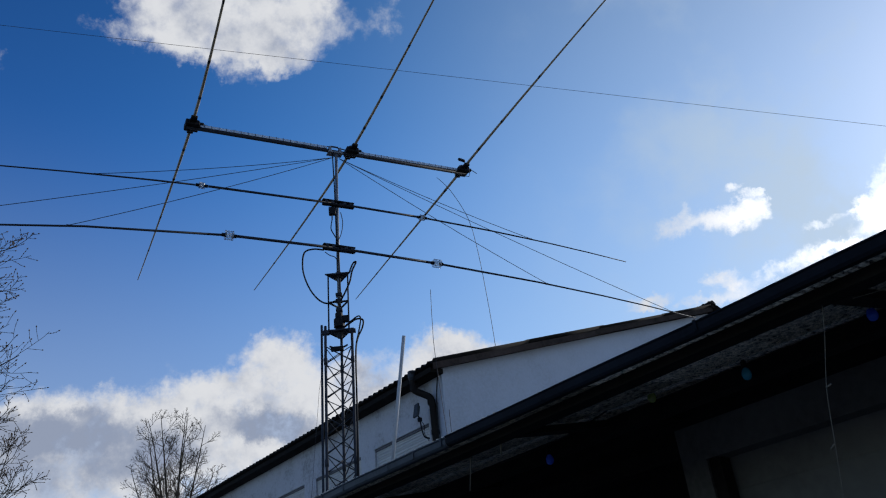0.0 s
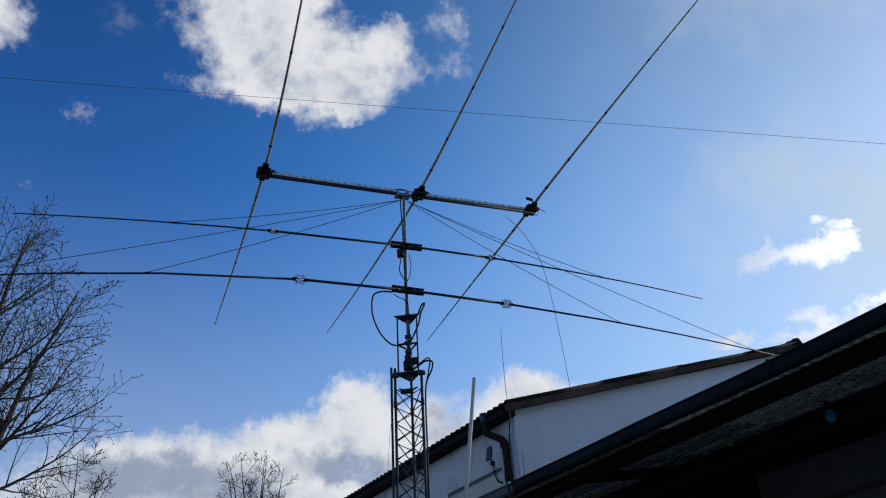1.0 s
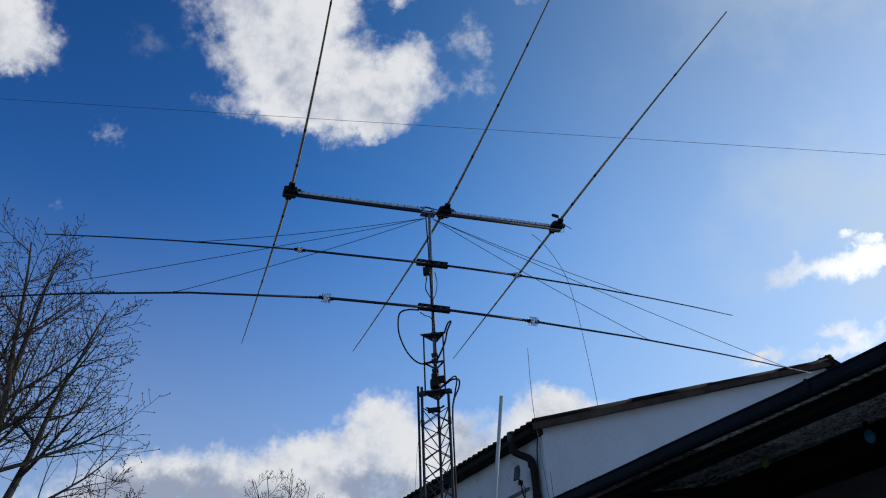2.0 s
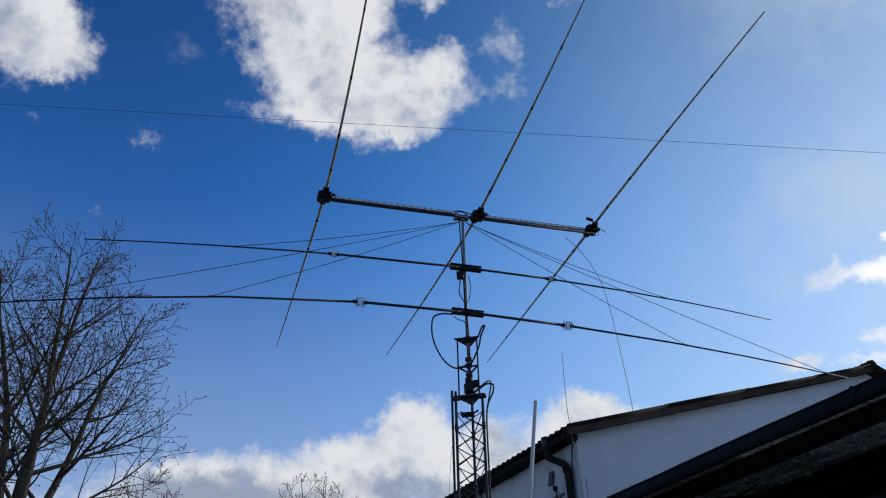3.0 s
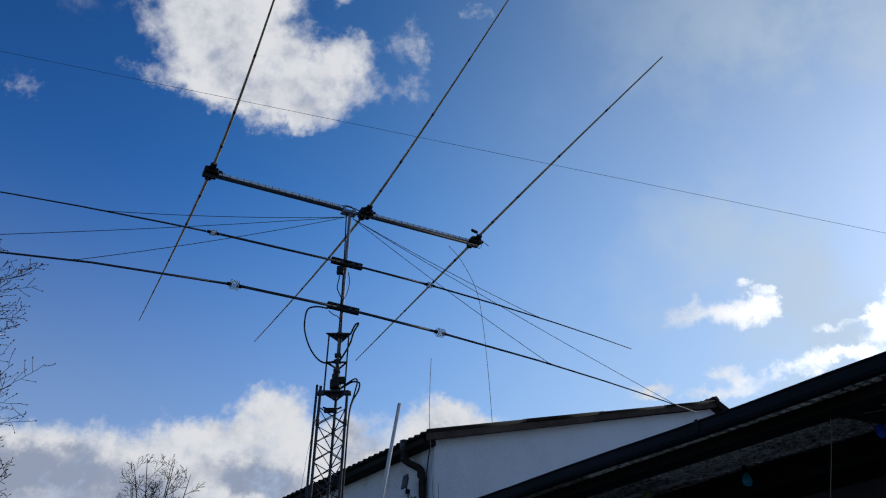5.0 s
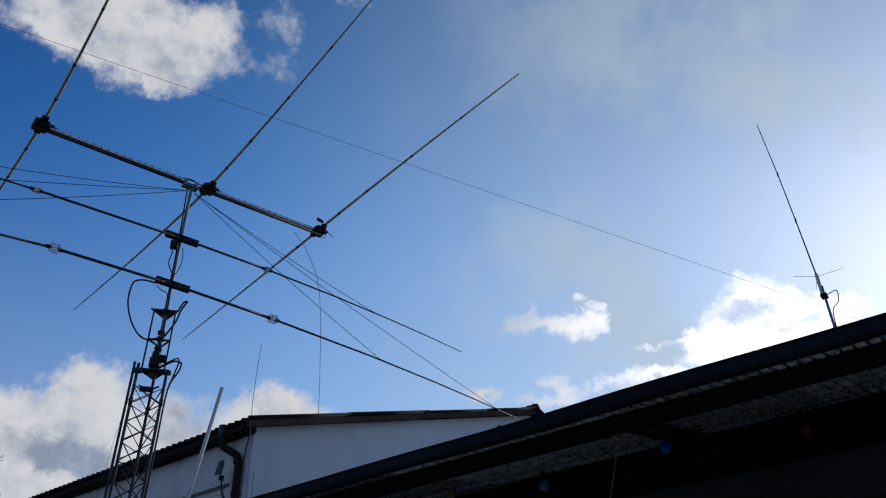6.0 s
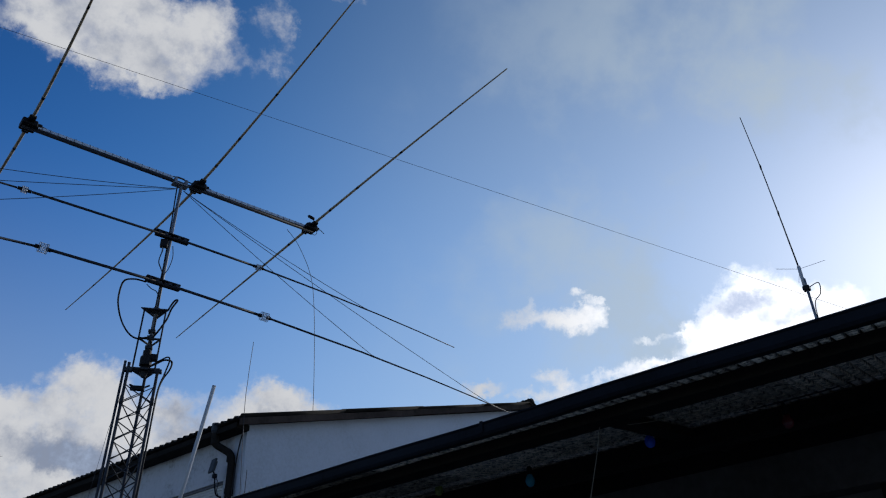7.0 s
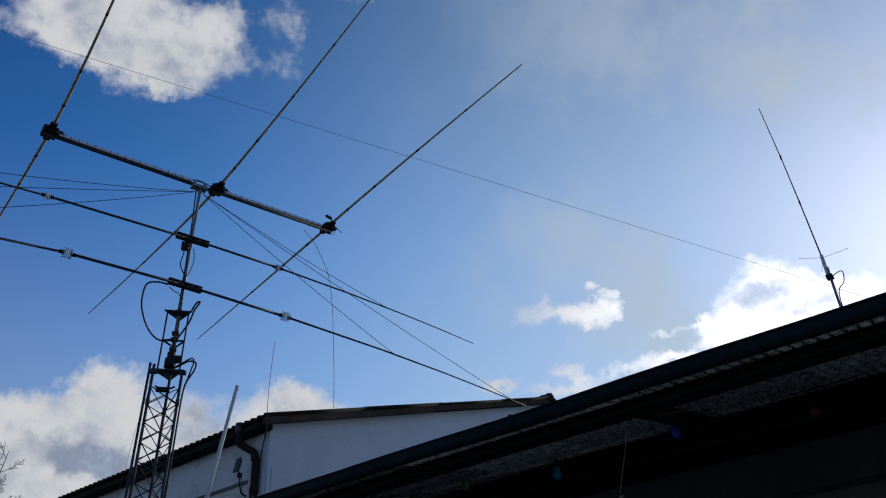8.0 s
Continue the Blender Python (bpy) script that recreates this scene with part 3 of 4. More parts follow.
cable([(-1.0, 11.28, 6.50), (-.9, 11.27, 6.56), (-.80, 11.27, 6.62), (-.70, 11.27, 6.60), (-.71, 11.27, 6.48), (-.80, 11.27, 6.28), (-.835, 11.27, 6.0), (-.86, 11.27, 5.2), (-.9, 11.27, 4.3), (-.95, 11.27, 3.0)], .0135)
cable([(-.97, 11.3, 6.54), (-.86, 11.25, 6.60), (-.76, 11.25, 6.66), (-.73, 11.25, 6.60), (-.77, 11.25, 6.40), (-.83, 11.25, 6.1), (-.85, 11.25, 5.4), (-.88, 11.25, 4.4), (-.93, 11.25, 3.0)], .011)
cable([mast_at(8.48, -.08, -.06), mast_at(8.30, -.10, -.06), mast_at(8.16, -.04, -.05), mast_at(8.05, .0, -.04), mast_at(7.6, .02, -.035), mast_at(7.1, .03, -.035)], .009)
cable([mast_at(8.60, .06, -.05), mast_at(8.40, .09, -.05), mast_at(8.20, .06, -.04), mast_at(8.0, -.01, -.035), mast_at(7.5, -.02, -.035)], .007)
cable([mast_at(9.86, -.06, -.03), mast_at(9.5, -.05, -.03), mast_at(9.1, -.035, -.03), mast_at(8.8, -.03, -.035), mast_at(8.2, -.02, -.035), mast_at(7.9, -.03, -.03)], .011)
tagged(link("stay_wire", tube(bm_new(), [mast_at(6.3, -.2, -.11), site(6.0, 10.41, 5.76), site(6.0, 10.52, 5.24), site(6.0, 10.85, 3.7)], .003, 4), "wire"), "thin slack stay wire beside the tower", "wire")
cable([mast_at(7.87, -.2, -.08), mast_at(7.80, -.12, -.08), mast_at(7.78, -.05, -.05), mast_at(7.7, .0, -.035)], .007)


# ---- the white house ----
WX, GY = 8.75, 10.8                # face of the eaves wall, face of the gable
RIDGE_X = 17.85
TAN = 0.304
EAVE_X, EAVE_Z = 8.42, 6.70


def roof_z(x):
    return EAVE_Z + TAN * ((x if x < RIDGE_X else 2 * RIDGE_X - x) - EAVE_X)


def wave_round(t, amp):
    return amp * math.cos(math.tau * t)


def wave_ribbed(t, amp):
    """Broad flats below, narrow deep grooves between them."""
    u = abs((t % 1) - .5)
    k = min(1, max(0, (.14 - u) / .05))
    return amp * (2 * k - 1)


def corrugated(width, length, pitch, amp, thick, per=6, rows=1, wave=wave_round):
    """A wavy sheet: width across the waves (local y), length along them (local x)."""
    cols = int(width / pitch * per)
    verts, faces = [], []
    for side in (0, 1):
        for i in range(rows + 1):
            for j in range(cols + 1):
                y = width * j / cols
                verts.append((length * i / rows, y, wave(y / pitch, amp) + side * thick))
    n = (rows + 1) * (cols + 1)
    for i in range(rows):
        for j in range(cols):
            a = i * (cols + 1) + j
            faces.append((a, a + cols + 1, a + cols + 2, a + 1))
            faces.append((n + a, n + a + 1, n + a + cols + 2, n + a + cols + 1))
    for j in range(cols):
        a, b = j, rows * (cols + 1) + j
        faces.append((a, a + 1, n + a + 1, n + a))
        faces.append((b + 1, b, n + b, n + b + 1))
    for i in range(rows):
        a, b = i * (cols + 1), i * (cols + 1) + cols
        faces.append((a + cols + 1, a, n + a, n + a + cols + 1))
        faces.append((b, b + cols + 1, n + b + cols + 1, n + b))
    me = bpy.data.meshes.new("sheet")
    me.from_pydata(verts, [], faces)
    me.polygons.foreach_set("use_smooth", [True] * len(faces))
    return me


def wall_with_holes(x0, x1, y0, y1, z0, z1, holes):
    """A wall in the local y-z plane from x0 to x1 thick, with (ya, yb, za, zb) openings through it."""
    bm = bm_new()
    ys = sorted({y0, y1, *[h[0] for h in holes], *[h[1] for h in holes]})
    zs = sorted({z0, z1, *[h[2] for h in holes], *[h[3] for h in holes]})

    def solid(i, j):
        if not (0 <= i < len(ys) - 1 and 0 <= j < len(zs) - 1):
            return False
        yc, zc = (ys[i] + ys[i + 1]) / 2, (zs[j] + zs[j + 1]) / 2
        return not any(h[0] < yc < h[1] and h[2] < zc < h[3] for h in holes)

    vert = {}

    def v(x, y, z):
        key = (round(x, 4), round(y, 4), round(z, 4))
        if key not in vert:
            vert[key] = bm.verts.new((x, y, z))
        return vert[key]

    for i in range(len(ys) - 1):
        for j in range(len(zs) - 1):
            if not solid(i, j):
                continue
            a, b, c, d = ys[i], ys[i + 1], zs[j], zs[j + 1]
            bm.faces.new((v(x0, a, c), v(x0, a, d), v(x0, b, d), v(x0, b, c)))
            bm.faces.new((v(x1, a, c), v(x1, b, c), v(x1, b, d), v(x1, a, d)))
            if not solid(i - 1, j):
                bm.faces.new((v(x0, a, c), v(x1, a, c), v(x1, a, d), v(x0, a, d)))
            if not solid(i + 1, j):
                bm.faces.new((v(x0, b, c), v(x0, b, d), v(x1, b, d), v(x1, b, c)))
            if not solid(i, j - 1):
                bm.faces.new((v(x0, a, c), v(x0, b, c), v(x1, b, c), v(x1, a, c)))
            if not solid(i, j + 1):
                bm.faces.new((v(x0, a, d), v(x1, a, d), v(x1, b, d), v(x0, b, d)))
    return bm


WINDOWS = [(11.27, 13.12), (13.62, 15.45), (15.95, 17.75), (18.3, 20.1), (21.0, 22.8)]
HOUSE_END = 27.0


def build_house():
    house = thing("house", "large white rendered house with shallow dark corrugated roof", "house", SITE)
    holes = [(a, b, 4.65, 5.80) for a, b in WINDOWS]
    part("eaves_wall", wall_with_holes(WX, WX + .3, GY + .302, HOUSE_END, 0, 6.68, holes), "old_plaster", house, "white eaves wall with flaking render")
    # gable wall: a thick pentagon
    bm = bm_new()
    outline = [(WX, 0), (RIDGE_X * 2 - WX, 0), (RIDGE_X * 2 - WX, roof_z(WX) - .14), (RIDGE_X, roof_z(RIDGE_X) - .14), (WX, roof_z(WX) - .14)]
    a = [bm.verts.new((x, GY, z)) for x, z in outline]
    b = [bm.verts.new((x, GY + .3, z)) for x, z in outline]
    bm.faces.new(a); bm.faces.new(b[::-1])
    for k in range(len(a)):
        j = (k + 1) % len(a)
        bm.faces.new((a[j], a[k], b[k], b[j]))
    part("gable_wall", bm, "plaster", house, "smooth white rendered gable wall")
    bm = box(bm_new(), (WX + .0, HOUSE_END - .3, 0), (RIDGE_X * 2 - WX, HOUSE_END, 6.6))
    box(bm, (RIDGE_X * 2 - WX - .3, GY + .3, 0), (RIDGE_X * 2 - WX, HOUSE_END - .3, 6.6))
    part("rear_wall", bm, "plaster", house)
    # verge boards under the roof edge
    slope = math.atan(TAN)
    for x0, x1, dz in ((EAVE_X + .02, 13.0, 0), (13.0, RIDGE_X, .018)):
        bm = bm_new()
        pts = [(x0, roof_z(x0)), (x1, roof_z(x1))]
        vs = []
        for y in (GY - .20, GY - .165):
            vs.append([bm.verts.new((pts[0][0], y, pts[0][1] - .165 + dz)), bm.verts.new((pts[1][0], y, pts[1][1] - .165 + dz)),
                       bm.verts.new((pts[1][0], y, pts[1][1] - .045 + dz)), bm.verts.new((pts[0][0], y, pts[0][1] - .045 + dz))])
        bm.faces.new(vs[0]); bm.faces.new(vs[1][::-1])
        for k in range(4):
            bm.faces.new((vs[0][(k + 1) % 4], vs[0][k], vs[1][k], vs[1][(k + 1) % 4]))
        part("verge_board", bm, "board", house, "weathered brown verge board")
    bm = bm_new()
    x0, x1 = EAVE_X + .05, RIDGE_X
    vs = [[bm.verts.new((x, y, roof_z(x) - .10 - t)) for x in (x0, x1)] for y in (GY - .165, GY - .003) for t in (0, .02)]
    bm.faces.new((vs[0][0], vs[0][1], vs[2][1], vs[2][0])); bm.faces.new((vs[1][0], vs[3][0], vs[3][1], vs[1][1]))
    part("verge_soffit", bm, "board", house)
    # eaves soffit, a dark box made deeper to stand in for shadow
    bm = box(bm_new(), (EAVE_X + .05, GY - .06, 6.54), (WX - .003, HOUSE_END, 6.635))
    part("eaves_soffit", bm, "timber", house, "dark eaves soffit whose depth also stands for shade")
    for i, (a, b) in enumerate(WINDOWS):
        win = part("window", box(box(box(box(bm_new(), (WX + .10, a, 4.65), (WX + .16, a + .06, 5.80)), (WX + .10, b - .06, 4.65), (WX + .16, b, 5.80)), (WX + .10, a + .06, 5.74), (WX + .16, b - .06, 5.80)), (WX + .10, a + .06, 4.65), (WX + .16, b - .06, 4.71)), "frame", house, "window with closed pale roller shutter")
        part("shutter_box", box(bm_new(), (WX + .015, a + .003, 5.745), (WX + .09, b - .003, 5.797), .005), "frame", win, "dark shutter box")
        z = 4.66
        while z < 5.72:
            part("shutter_slat", box(bm_new(), (WX + .035, a + .01, z), (WX + .06, b - .01, z + .046), .008), "slat", win)
            z += 0.05
        part("window_sill", box(bm_new(), (WX - .06, a - .03, 4.60), (WX - .003, b + .03, 4.645), .006), "zinc", win)
    # chimney-less ridge cap
    bm = bm_new()
    tube(bm, [(RIDGE_X, GY - .26, roof_z(RIDGE_X) + .03), (RIDGE_X, HOUSE_END + .2, roof_z(RIDGE_X) + .03)], .10, 10)
    part("ridge_cap", bm, "roof_dark", house, "rounded dark ridge cap")
    # roof deck keeps the attic dark
    bm = bm_new()
    for t in (0, .03):
        pts = [(EAVE_X + .06, roof_z(EAVE_X + .06) - .07 - t), (RIDGE_X, roof_z(RIDGE_X) - .07 - t), (2 * RIDGE_X - EAVE_X, roof_z(EAVE_X) - .07 - t)]
        rows = [[bm.verts.new((x, y, z)) for x, z in pts] for y in (GY - .16, HOUSE_END + .1)]
        for k in range(2):
            f = (rows[0][k], rows[0][k + 1], rows[1][k + 1], rows[1][k])
            bm.faces.new(f if t == 0 else f[::-1])
    part("roof_deck", bm, "timber", house)
    # corrugated sheets, in courses
    pitch, width, length = 0.177, 0.885, 2.6
    me = corrugated(width + .08, length, pitch, 0.026, 0.008)
    me.materials.append(M["roof_dark"])
    run = (RIDGE_X - EAVE_X) / math.cos(slope)
    for side in (0, 1):
        c = 0
        while c * (length - .12) < run - .3:
            y = GY - .24
            while y < HOUSE_END:
                s = new("roof_sheet", me)
                d = c * (length - .12)
                x = EAVE_X + d * math.cos(slope)
                z = EAVE_Z + d * math.sin(slope) - .012 + .010 * (c % 2)
                m = Matrix.Translation((x, y, z)) @ pose(0, 0, 0, 0, -math.degrees(slope), 0)
                if side:
                    m = Matrix.Translation((2 * RIDGE_X - x, y + width, z)) @ pose(0, 0, 0, 0, 0, 180) @ pose(0, 0, 0, 0, -math.degrees(slope), 0)
                s.matrix_basis = m
                s.parent = house
                y += width
            c += 1
    return house


build_house()

# downpipe with swan neck on the corner
pipe = thing("downpipe", "dark bent rainwater downpipe with grey funnel on the house wall", "downpipe", SITE)
part("pipe", tube(bm_new(), curve_pts([(8.50, 11.34, 6.62), (8.50, 11.34, 6.44), (8.53, 11.31, 6.37), (8.62, 11.20, 6.28), (8.66, 11.10, 6.20), (8.68, 11.06, 6.06), (8.68, 11.05, 5.6), (8.68, 11.05, 4.5), (8.68, 11.05, 3.0)], 5), .064, 12), "pipe", pipe, smooth=True)
part("funnel", lathe(bm_new(), [(.055, -.13), (.06, -.05), (.085, .0), (.085, .13), (.075, .13)], 12, Matrix.Translation((8.50, 11.34, 6.62))), "zinc_light", pipe, "grey zinc outlet funnel")
for p in ((8.505, 11.335, 6.42), (8.675, 11.075, 6.10), (8.68, 11.05, 5.55)):
    part("pipe_socket", tube(bm_new(), [Vector(p) + Vector((0, .0, -.04)), Vector(p) + Vector((0, 0, .04))], .074, 12), "pipe", pipe)
bm = tube(bm_new(), curve_pts([(8.66, 10.76, 6.62), (8.69, 10.90, 6.3), (8.70, 10.96, 6.0), (8.69, 10.98, 5.6), (8.70, 11.0, 4.6)], 5), .013, 6)
tagged(link("wall_cable", bm, "cable", None, "", SITE), "black cable running down the house corner", "cable")
bm = tube(bm_new(), [(8.69, 11.18, 6.0), (8.69, 11.2, 5.4), (8.69, 11.2, 4.4)], .026, 8)
tagged(link("drain_pipe", bm, "pipe_grey", None, "", SITE), "pale thin plastic pipe beside the downpipe", "pipe")

flood = thing("floodlight", "small grey floodlight on a wall bracket", "floodlight", SITE)
part("housing", box(box(bm_new(), (-.018, -.075, -.125), (.018, .075, .125), .008, pose(8.47, 11.28, 5.99, 0, 12, -8)), (.018, -.05, -.09), (.05, .05, .09), .01, pose(8.47, 11.28, 5.99, 0, 12, -8)), "zinc_light", flood)
part("bracket", tube(bm_new(), curve_pts([(8.74, 11.27, 5.50), (8.60, 11.27, 5.52), (8.55, 11.27, 5.66), (8.53, 11.27, 5.80), (8.50, 11.28, 5.90)], 4), .014, 6), "zinc", flood)
part("hinge", box(bm_new(), (8.50, 11.24, 5.79), (8.56, 11.31, 5.86), .008), "zinc", flood)
part("cord", tube(bm_new(), curve_pts([(8.52, 11.26, 5.82), (8.58, 11.22, 5.70), (8.62, 11.30, 5.60), (8.66, 11.24, 5.45)], 4), .006, 5), "cable", flood)

# pale pole and thin whips near the house
pole = thing("pole", "pale grey plastic pole leaning beside the tower", "pole", SITE)
part("tube", tube(bm_new(), [(7.5, 11.05, 3.90), (7.5, 10.67, 5.12), (7.5, 10.14, 6.83)], .031, 12), "pipe_grey", pole, smooth=True)


def whip(points, r, label):
    return tagged(link("whip_antenna", tube(bm_new(), curve_pts(points, 6), r, 5), "wire", None, "", SITE), label, "antenna")


whip([(8.60, 10.55, 4.2), (8.50, 10.6, 6.65), (8.49, 10.58, 7.4), (8.50, 10.54, 8.08)], .0055, "thin upright wire whip at the house corner")
whip([(12.70, 13.5, 8.05), (12.72, 13.5, 8.8), (12.68, 13.5, 10.0), (12.58, 13.5, 11.4), (12.40, 13.5, 12.3), (11.93, 13.5, 13.0), (11.5, 13.5, 13.3)], .0075, "tall thin bending rod behind the house roof")
whip([(8.45, 10.35, 4.1), (8.43, 10.3, 5.7)], .006, "short thin rod on the low roof")


# ---- the low shed with the open eaves ----
SX = 4.15                            # outer face of the gutter
SHEET_TAN = 0.16


def sheet_z(x):
    return 3.50 + SHEET_TAN * (x - 5.0)


SHED_A, SHED_B = -6.0, 13.0


def gutter_run(parent, x, z, y0, y1, h, w, mat, seams):
    """A box gutter with a rolled front lip; open at the top."""
    prof = [(0, h), (-.007, h + .004), (-.009, h - .005), (0, h - .012), (.002, .022), (.014, .004), (w * .5, 0), (w - .014, .002), (w, .010), (w, .016), (w - .004, .016), (w - .004, .012), (w - .016, .006), (w * .5, .004), (.016, .008), (.006, .024), (.004, h)]
    bm = bm_new()
    rings = [[bm.verts.new((x + a, y, z + b)) for a, b in prof] for y in np.linspace(y0, y1, 24)]
    for i, ring in enumerate(rings):
        for v in ring:
            v.co.z += 0.003 * math.sin(i * 1.7) + .003 * math.sin(i * .6)
            v.co.x += 0.005 * math.sin(i * 1.1 + 1)
    n = len(prof)
    for a, b in zip(rings, rings[1:]):
        for k in range(n):
            bm.faces.new((a[k], b[k], b[(k + 1) % n], a[(k + 1) % n]))
    bm.faces.new(rings[0]); bm.faces.new(rings[-1][::-1])
    part("gutter", bm, mat, parent, "zinc box gutter with shade in its dark colour" if mat == "zinc" else "paler old zinc gutter")
    for y in seams:
        part("gutter_strap", box(bm_new(), (x - .006, y, z + .02), (x - .0005, y + .022, z + h + .006)), mat, parent)


def build_shed():
    shed = thing("shed", "low dark shed with open eaves under corrugated fibre-cement sheets", "shed", SITE)
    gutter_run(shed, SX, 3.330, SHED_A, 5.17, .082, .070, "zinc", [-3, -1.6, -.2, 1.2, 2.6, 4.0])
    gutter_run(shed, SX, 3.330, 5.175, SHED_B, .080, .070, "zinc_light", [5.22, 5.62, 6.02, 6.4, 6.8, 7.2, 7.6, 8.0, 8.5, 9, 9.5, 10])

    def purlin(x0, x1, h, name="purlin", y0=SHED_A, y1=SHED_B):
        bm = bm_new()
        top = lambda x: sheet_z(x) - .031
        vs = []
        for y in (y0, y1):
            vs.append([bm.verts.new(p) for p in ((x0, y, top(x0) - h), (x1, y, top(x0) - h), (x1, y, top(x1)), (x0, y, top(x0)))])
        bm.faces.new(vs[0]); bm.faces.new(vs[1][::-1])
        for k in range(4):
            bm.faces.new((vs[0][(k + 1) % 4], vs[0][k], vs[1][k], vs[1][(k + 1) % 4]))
        part(name, bm, "timber", shed, "timber purlin coloured as in deep shade")

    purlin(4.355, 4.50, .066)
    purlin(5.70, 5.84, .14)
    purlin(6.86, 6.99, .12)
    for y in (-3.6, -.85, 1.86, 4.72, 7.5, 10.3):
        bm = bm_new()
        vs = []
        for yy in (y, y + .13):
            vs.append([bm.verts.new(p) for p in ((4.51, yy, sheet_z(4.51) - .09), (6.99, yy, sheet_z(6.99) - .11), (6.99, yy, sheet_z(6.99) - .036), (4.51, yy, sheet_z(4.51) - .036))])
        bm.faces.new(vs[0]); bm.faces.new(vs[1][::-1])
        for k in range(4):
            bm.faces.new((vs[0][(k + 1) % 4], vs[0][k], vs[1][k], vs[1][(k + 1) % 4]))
        part("rafter", bm, "timber", shed, "timber rafter coloured as in deep shade")
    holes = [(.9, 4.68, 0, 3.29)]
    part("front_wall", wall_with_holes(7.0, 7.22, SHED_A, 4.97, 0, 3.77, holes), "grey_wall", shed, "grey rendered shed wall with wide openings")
    # dark timber replaces render here, so the bay's shade reads black
    part("lintel", box(bm_new(), (7.0, 4.973, 3.37), (7.2, SHED_B, 3.55), .01), "timber", shed, "lintel over the open bay, its shade given as dark timber")
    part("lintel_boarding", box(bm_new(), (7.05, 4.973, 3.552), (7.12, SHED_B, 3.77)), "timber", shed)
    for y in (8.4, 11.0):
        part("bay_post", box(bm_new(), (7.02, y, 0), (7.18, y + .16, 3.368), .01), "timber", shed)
    # dark sheet added behind the bay to shut out stray light
    part("bay_boarding", box(bm_new(), (8.20, 4.80, .052), (8.26, SHED_B - .21, 3.93)), "timber", shed, "dark screen added to keep the open bay black")
    bm = box(bm_new(), (7.24, .85, 0), (7.29, 4.72, 3.45))
    door = part("garage_door", bm, "door", shed, "grey sectional garage door")
    for z in (.5, 1.0, 1.5, 2.0, 2.5, 3.0):
        part("door_panel", box(bm_new(), (7.225, .92, z - .47), (7.242, 4.66, z - .02), .006), "door", door)
    for ya, yb in ((4.55, 4.677), (.903, 1.03)):
        part("door_post", box(bm_new(), (7.03, ya, 0), (7.2, yb, 3.285), .006), "timber", shed)
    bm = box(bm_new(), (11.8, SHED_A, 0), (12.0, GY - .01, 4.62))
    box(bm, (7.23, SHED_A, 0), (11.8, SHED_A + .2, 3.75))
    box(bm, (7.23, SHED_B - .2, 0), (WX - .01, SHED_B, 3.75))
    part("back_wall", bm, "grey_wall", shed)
    part("inner_floor", box(bm_new(), (7.3, SHED_A + .2, .004), (11.8, GY - .02, .05)), "ground", shed)
    # unseen sheet added over the roof sheets to block leaking sunlight
    bm = bm_new()
    vs = [[bm.verts.new((x, y, sheet_z(x) + .085 + t)) for x, y in ((4.62, SHED_A), (WX - .1, SHED_A), (WX - .1, SHED_B), (4.62, SHED_B))] for t in (0, .015)]
    bm.faces.new(vs[0][::-1]); bm.faces.new(vs[1])
    for k in range(4):
        bm.faces.new((vs[0][k], vs[0][(k + 1) % 4], vs[1][(k + 1) % 4], vs[1][k]))
    part("roof_felt", bm, "roof_dark", shed, "unseen dark sheet added to stop sun leaking through")
    # corrugated sheets seen from below
    pitch, width, length = 0.882 / 13, 0.882, 1.25
    me = corrugated(width + .002, length + .12, pitch, 0.021, 0.006, 20, 1, wave_ribbed)
    me.materials.append(M["sheet"])
    ang = math.degrees(math.atan(SHEET_TAN))
    c = 0
    while 4.18 + c * length * math.cos(radians(ang)) < 11.9:
        y = SHED_A - .05
        k = 0
        while y < SHED_B:
            x = 4.18 + c * length * math.cos(radians(ang))
            if not (y + width > GY - .35 and x + length > WX - .06):
                s = new("roof_sheet", me)
                s.matrix_basis = Matrix.Translation((x, y, sheet_z(x) - .004 + .0061 * c + .048 * min(1, max(0, (y - 2.6) / 1.8)))) @ pose(0, 0, 0, 0, -ang, 0)
                s.parent = shed
            y += width
            k += 1
        c += 1
    return shed


build_shed()


# ---- party bulbs on their cable, cords under the eaves ----
def bulb(x, y, z, mat, colour):
    b = thing("festoon_bulb", colour + " glass party bulb hanging from a dark cable", "light bulb", SITE @ Matrix.Translation((x, y, z)), "party bulbs under the eaves")
    part("glass", lathe(bm_new(), [(.006, -.062), (.022, -.056), (.034, -.04), (.039, -.02), (.036, .0), (.026, .022), (.018, .036)], 14), mat, b, colour + " coloured glass", True)
    part("socket", lathe(bm_new(), [(.021, .034), (.023, .04), (.023, .085), (.014, .095), (.006, .13)], 10), "black", b, "black socket", True)


NEARER = .9565              # the bulbs hang just before the second purlin
BULBS = [(.2, 3.62, "green", "yellowish"), (1.25, 3.53, "red", "dull red"), (2.26, 3.635, "blue", "deep blue"), (3.345, 3.565, "cyan", "teal"), (4.30, 3.68, "green", "yellow-green"), (5.67, 3.48, "blue", "deep blue")]
for y, z, mat, colour in BULBS:
    bulb(.1 + 5.75 * NEARER, y * NEARER, 1.65 + (z - 1.65) * NEARER, mat, colour)
pts = []
for (y, z, *_), (y2, z2, *_) in zip(BULBS, BULBS[1:]):
    pts += [(5.85, y, z + .13), (5.85, (y + y2) / 2, (z + z2) / 2 + .10)]
pts += [(5.85, BULBS[-1][0], BULBS[-1][1] + .13), (5.86, 6.4, 3.62)]
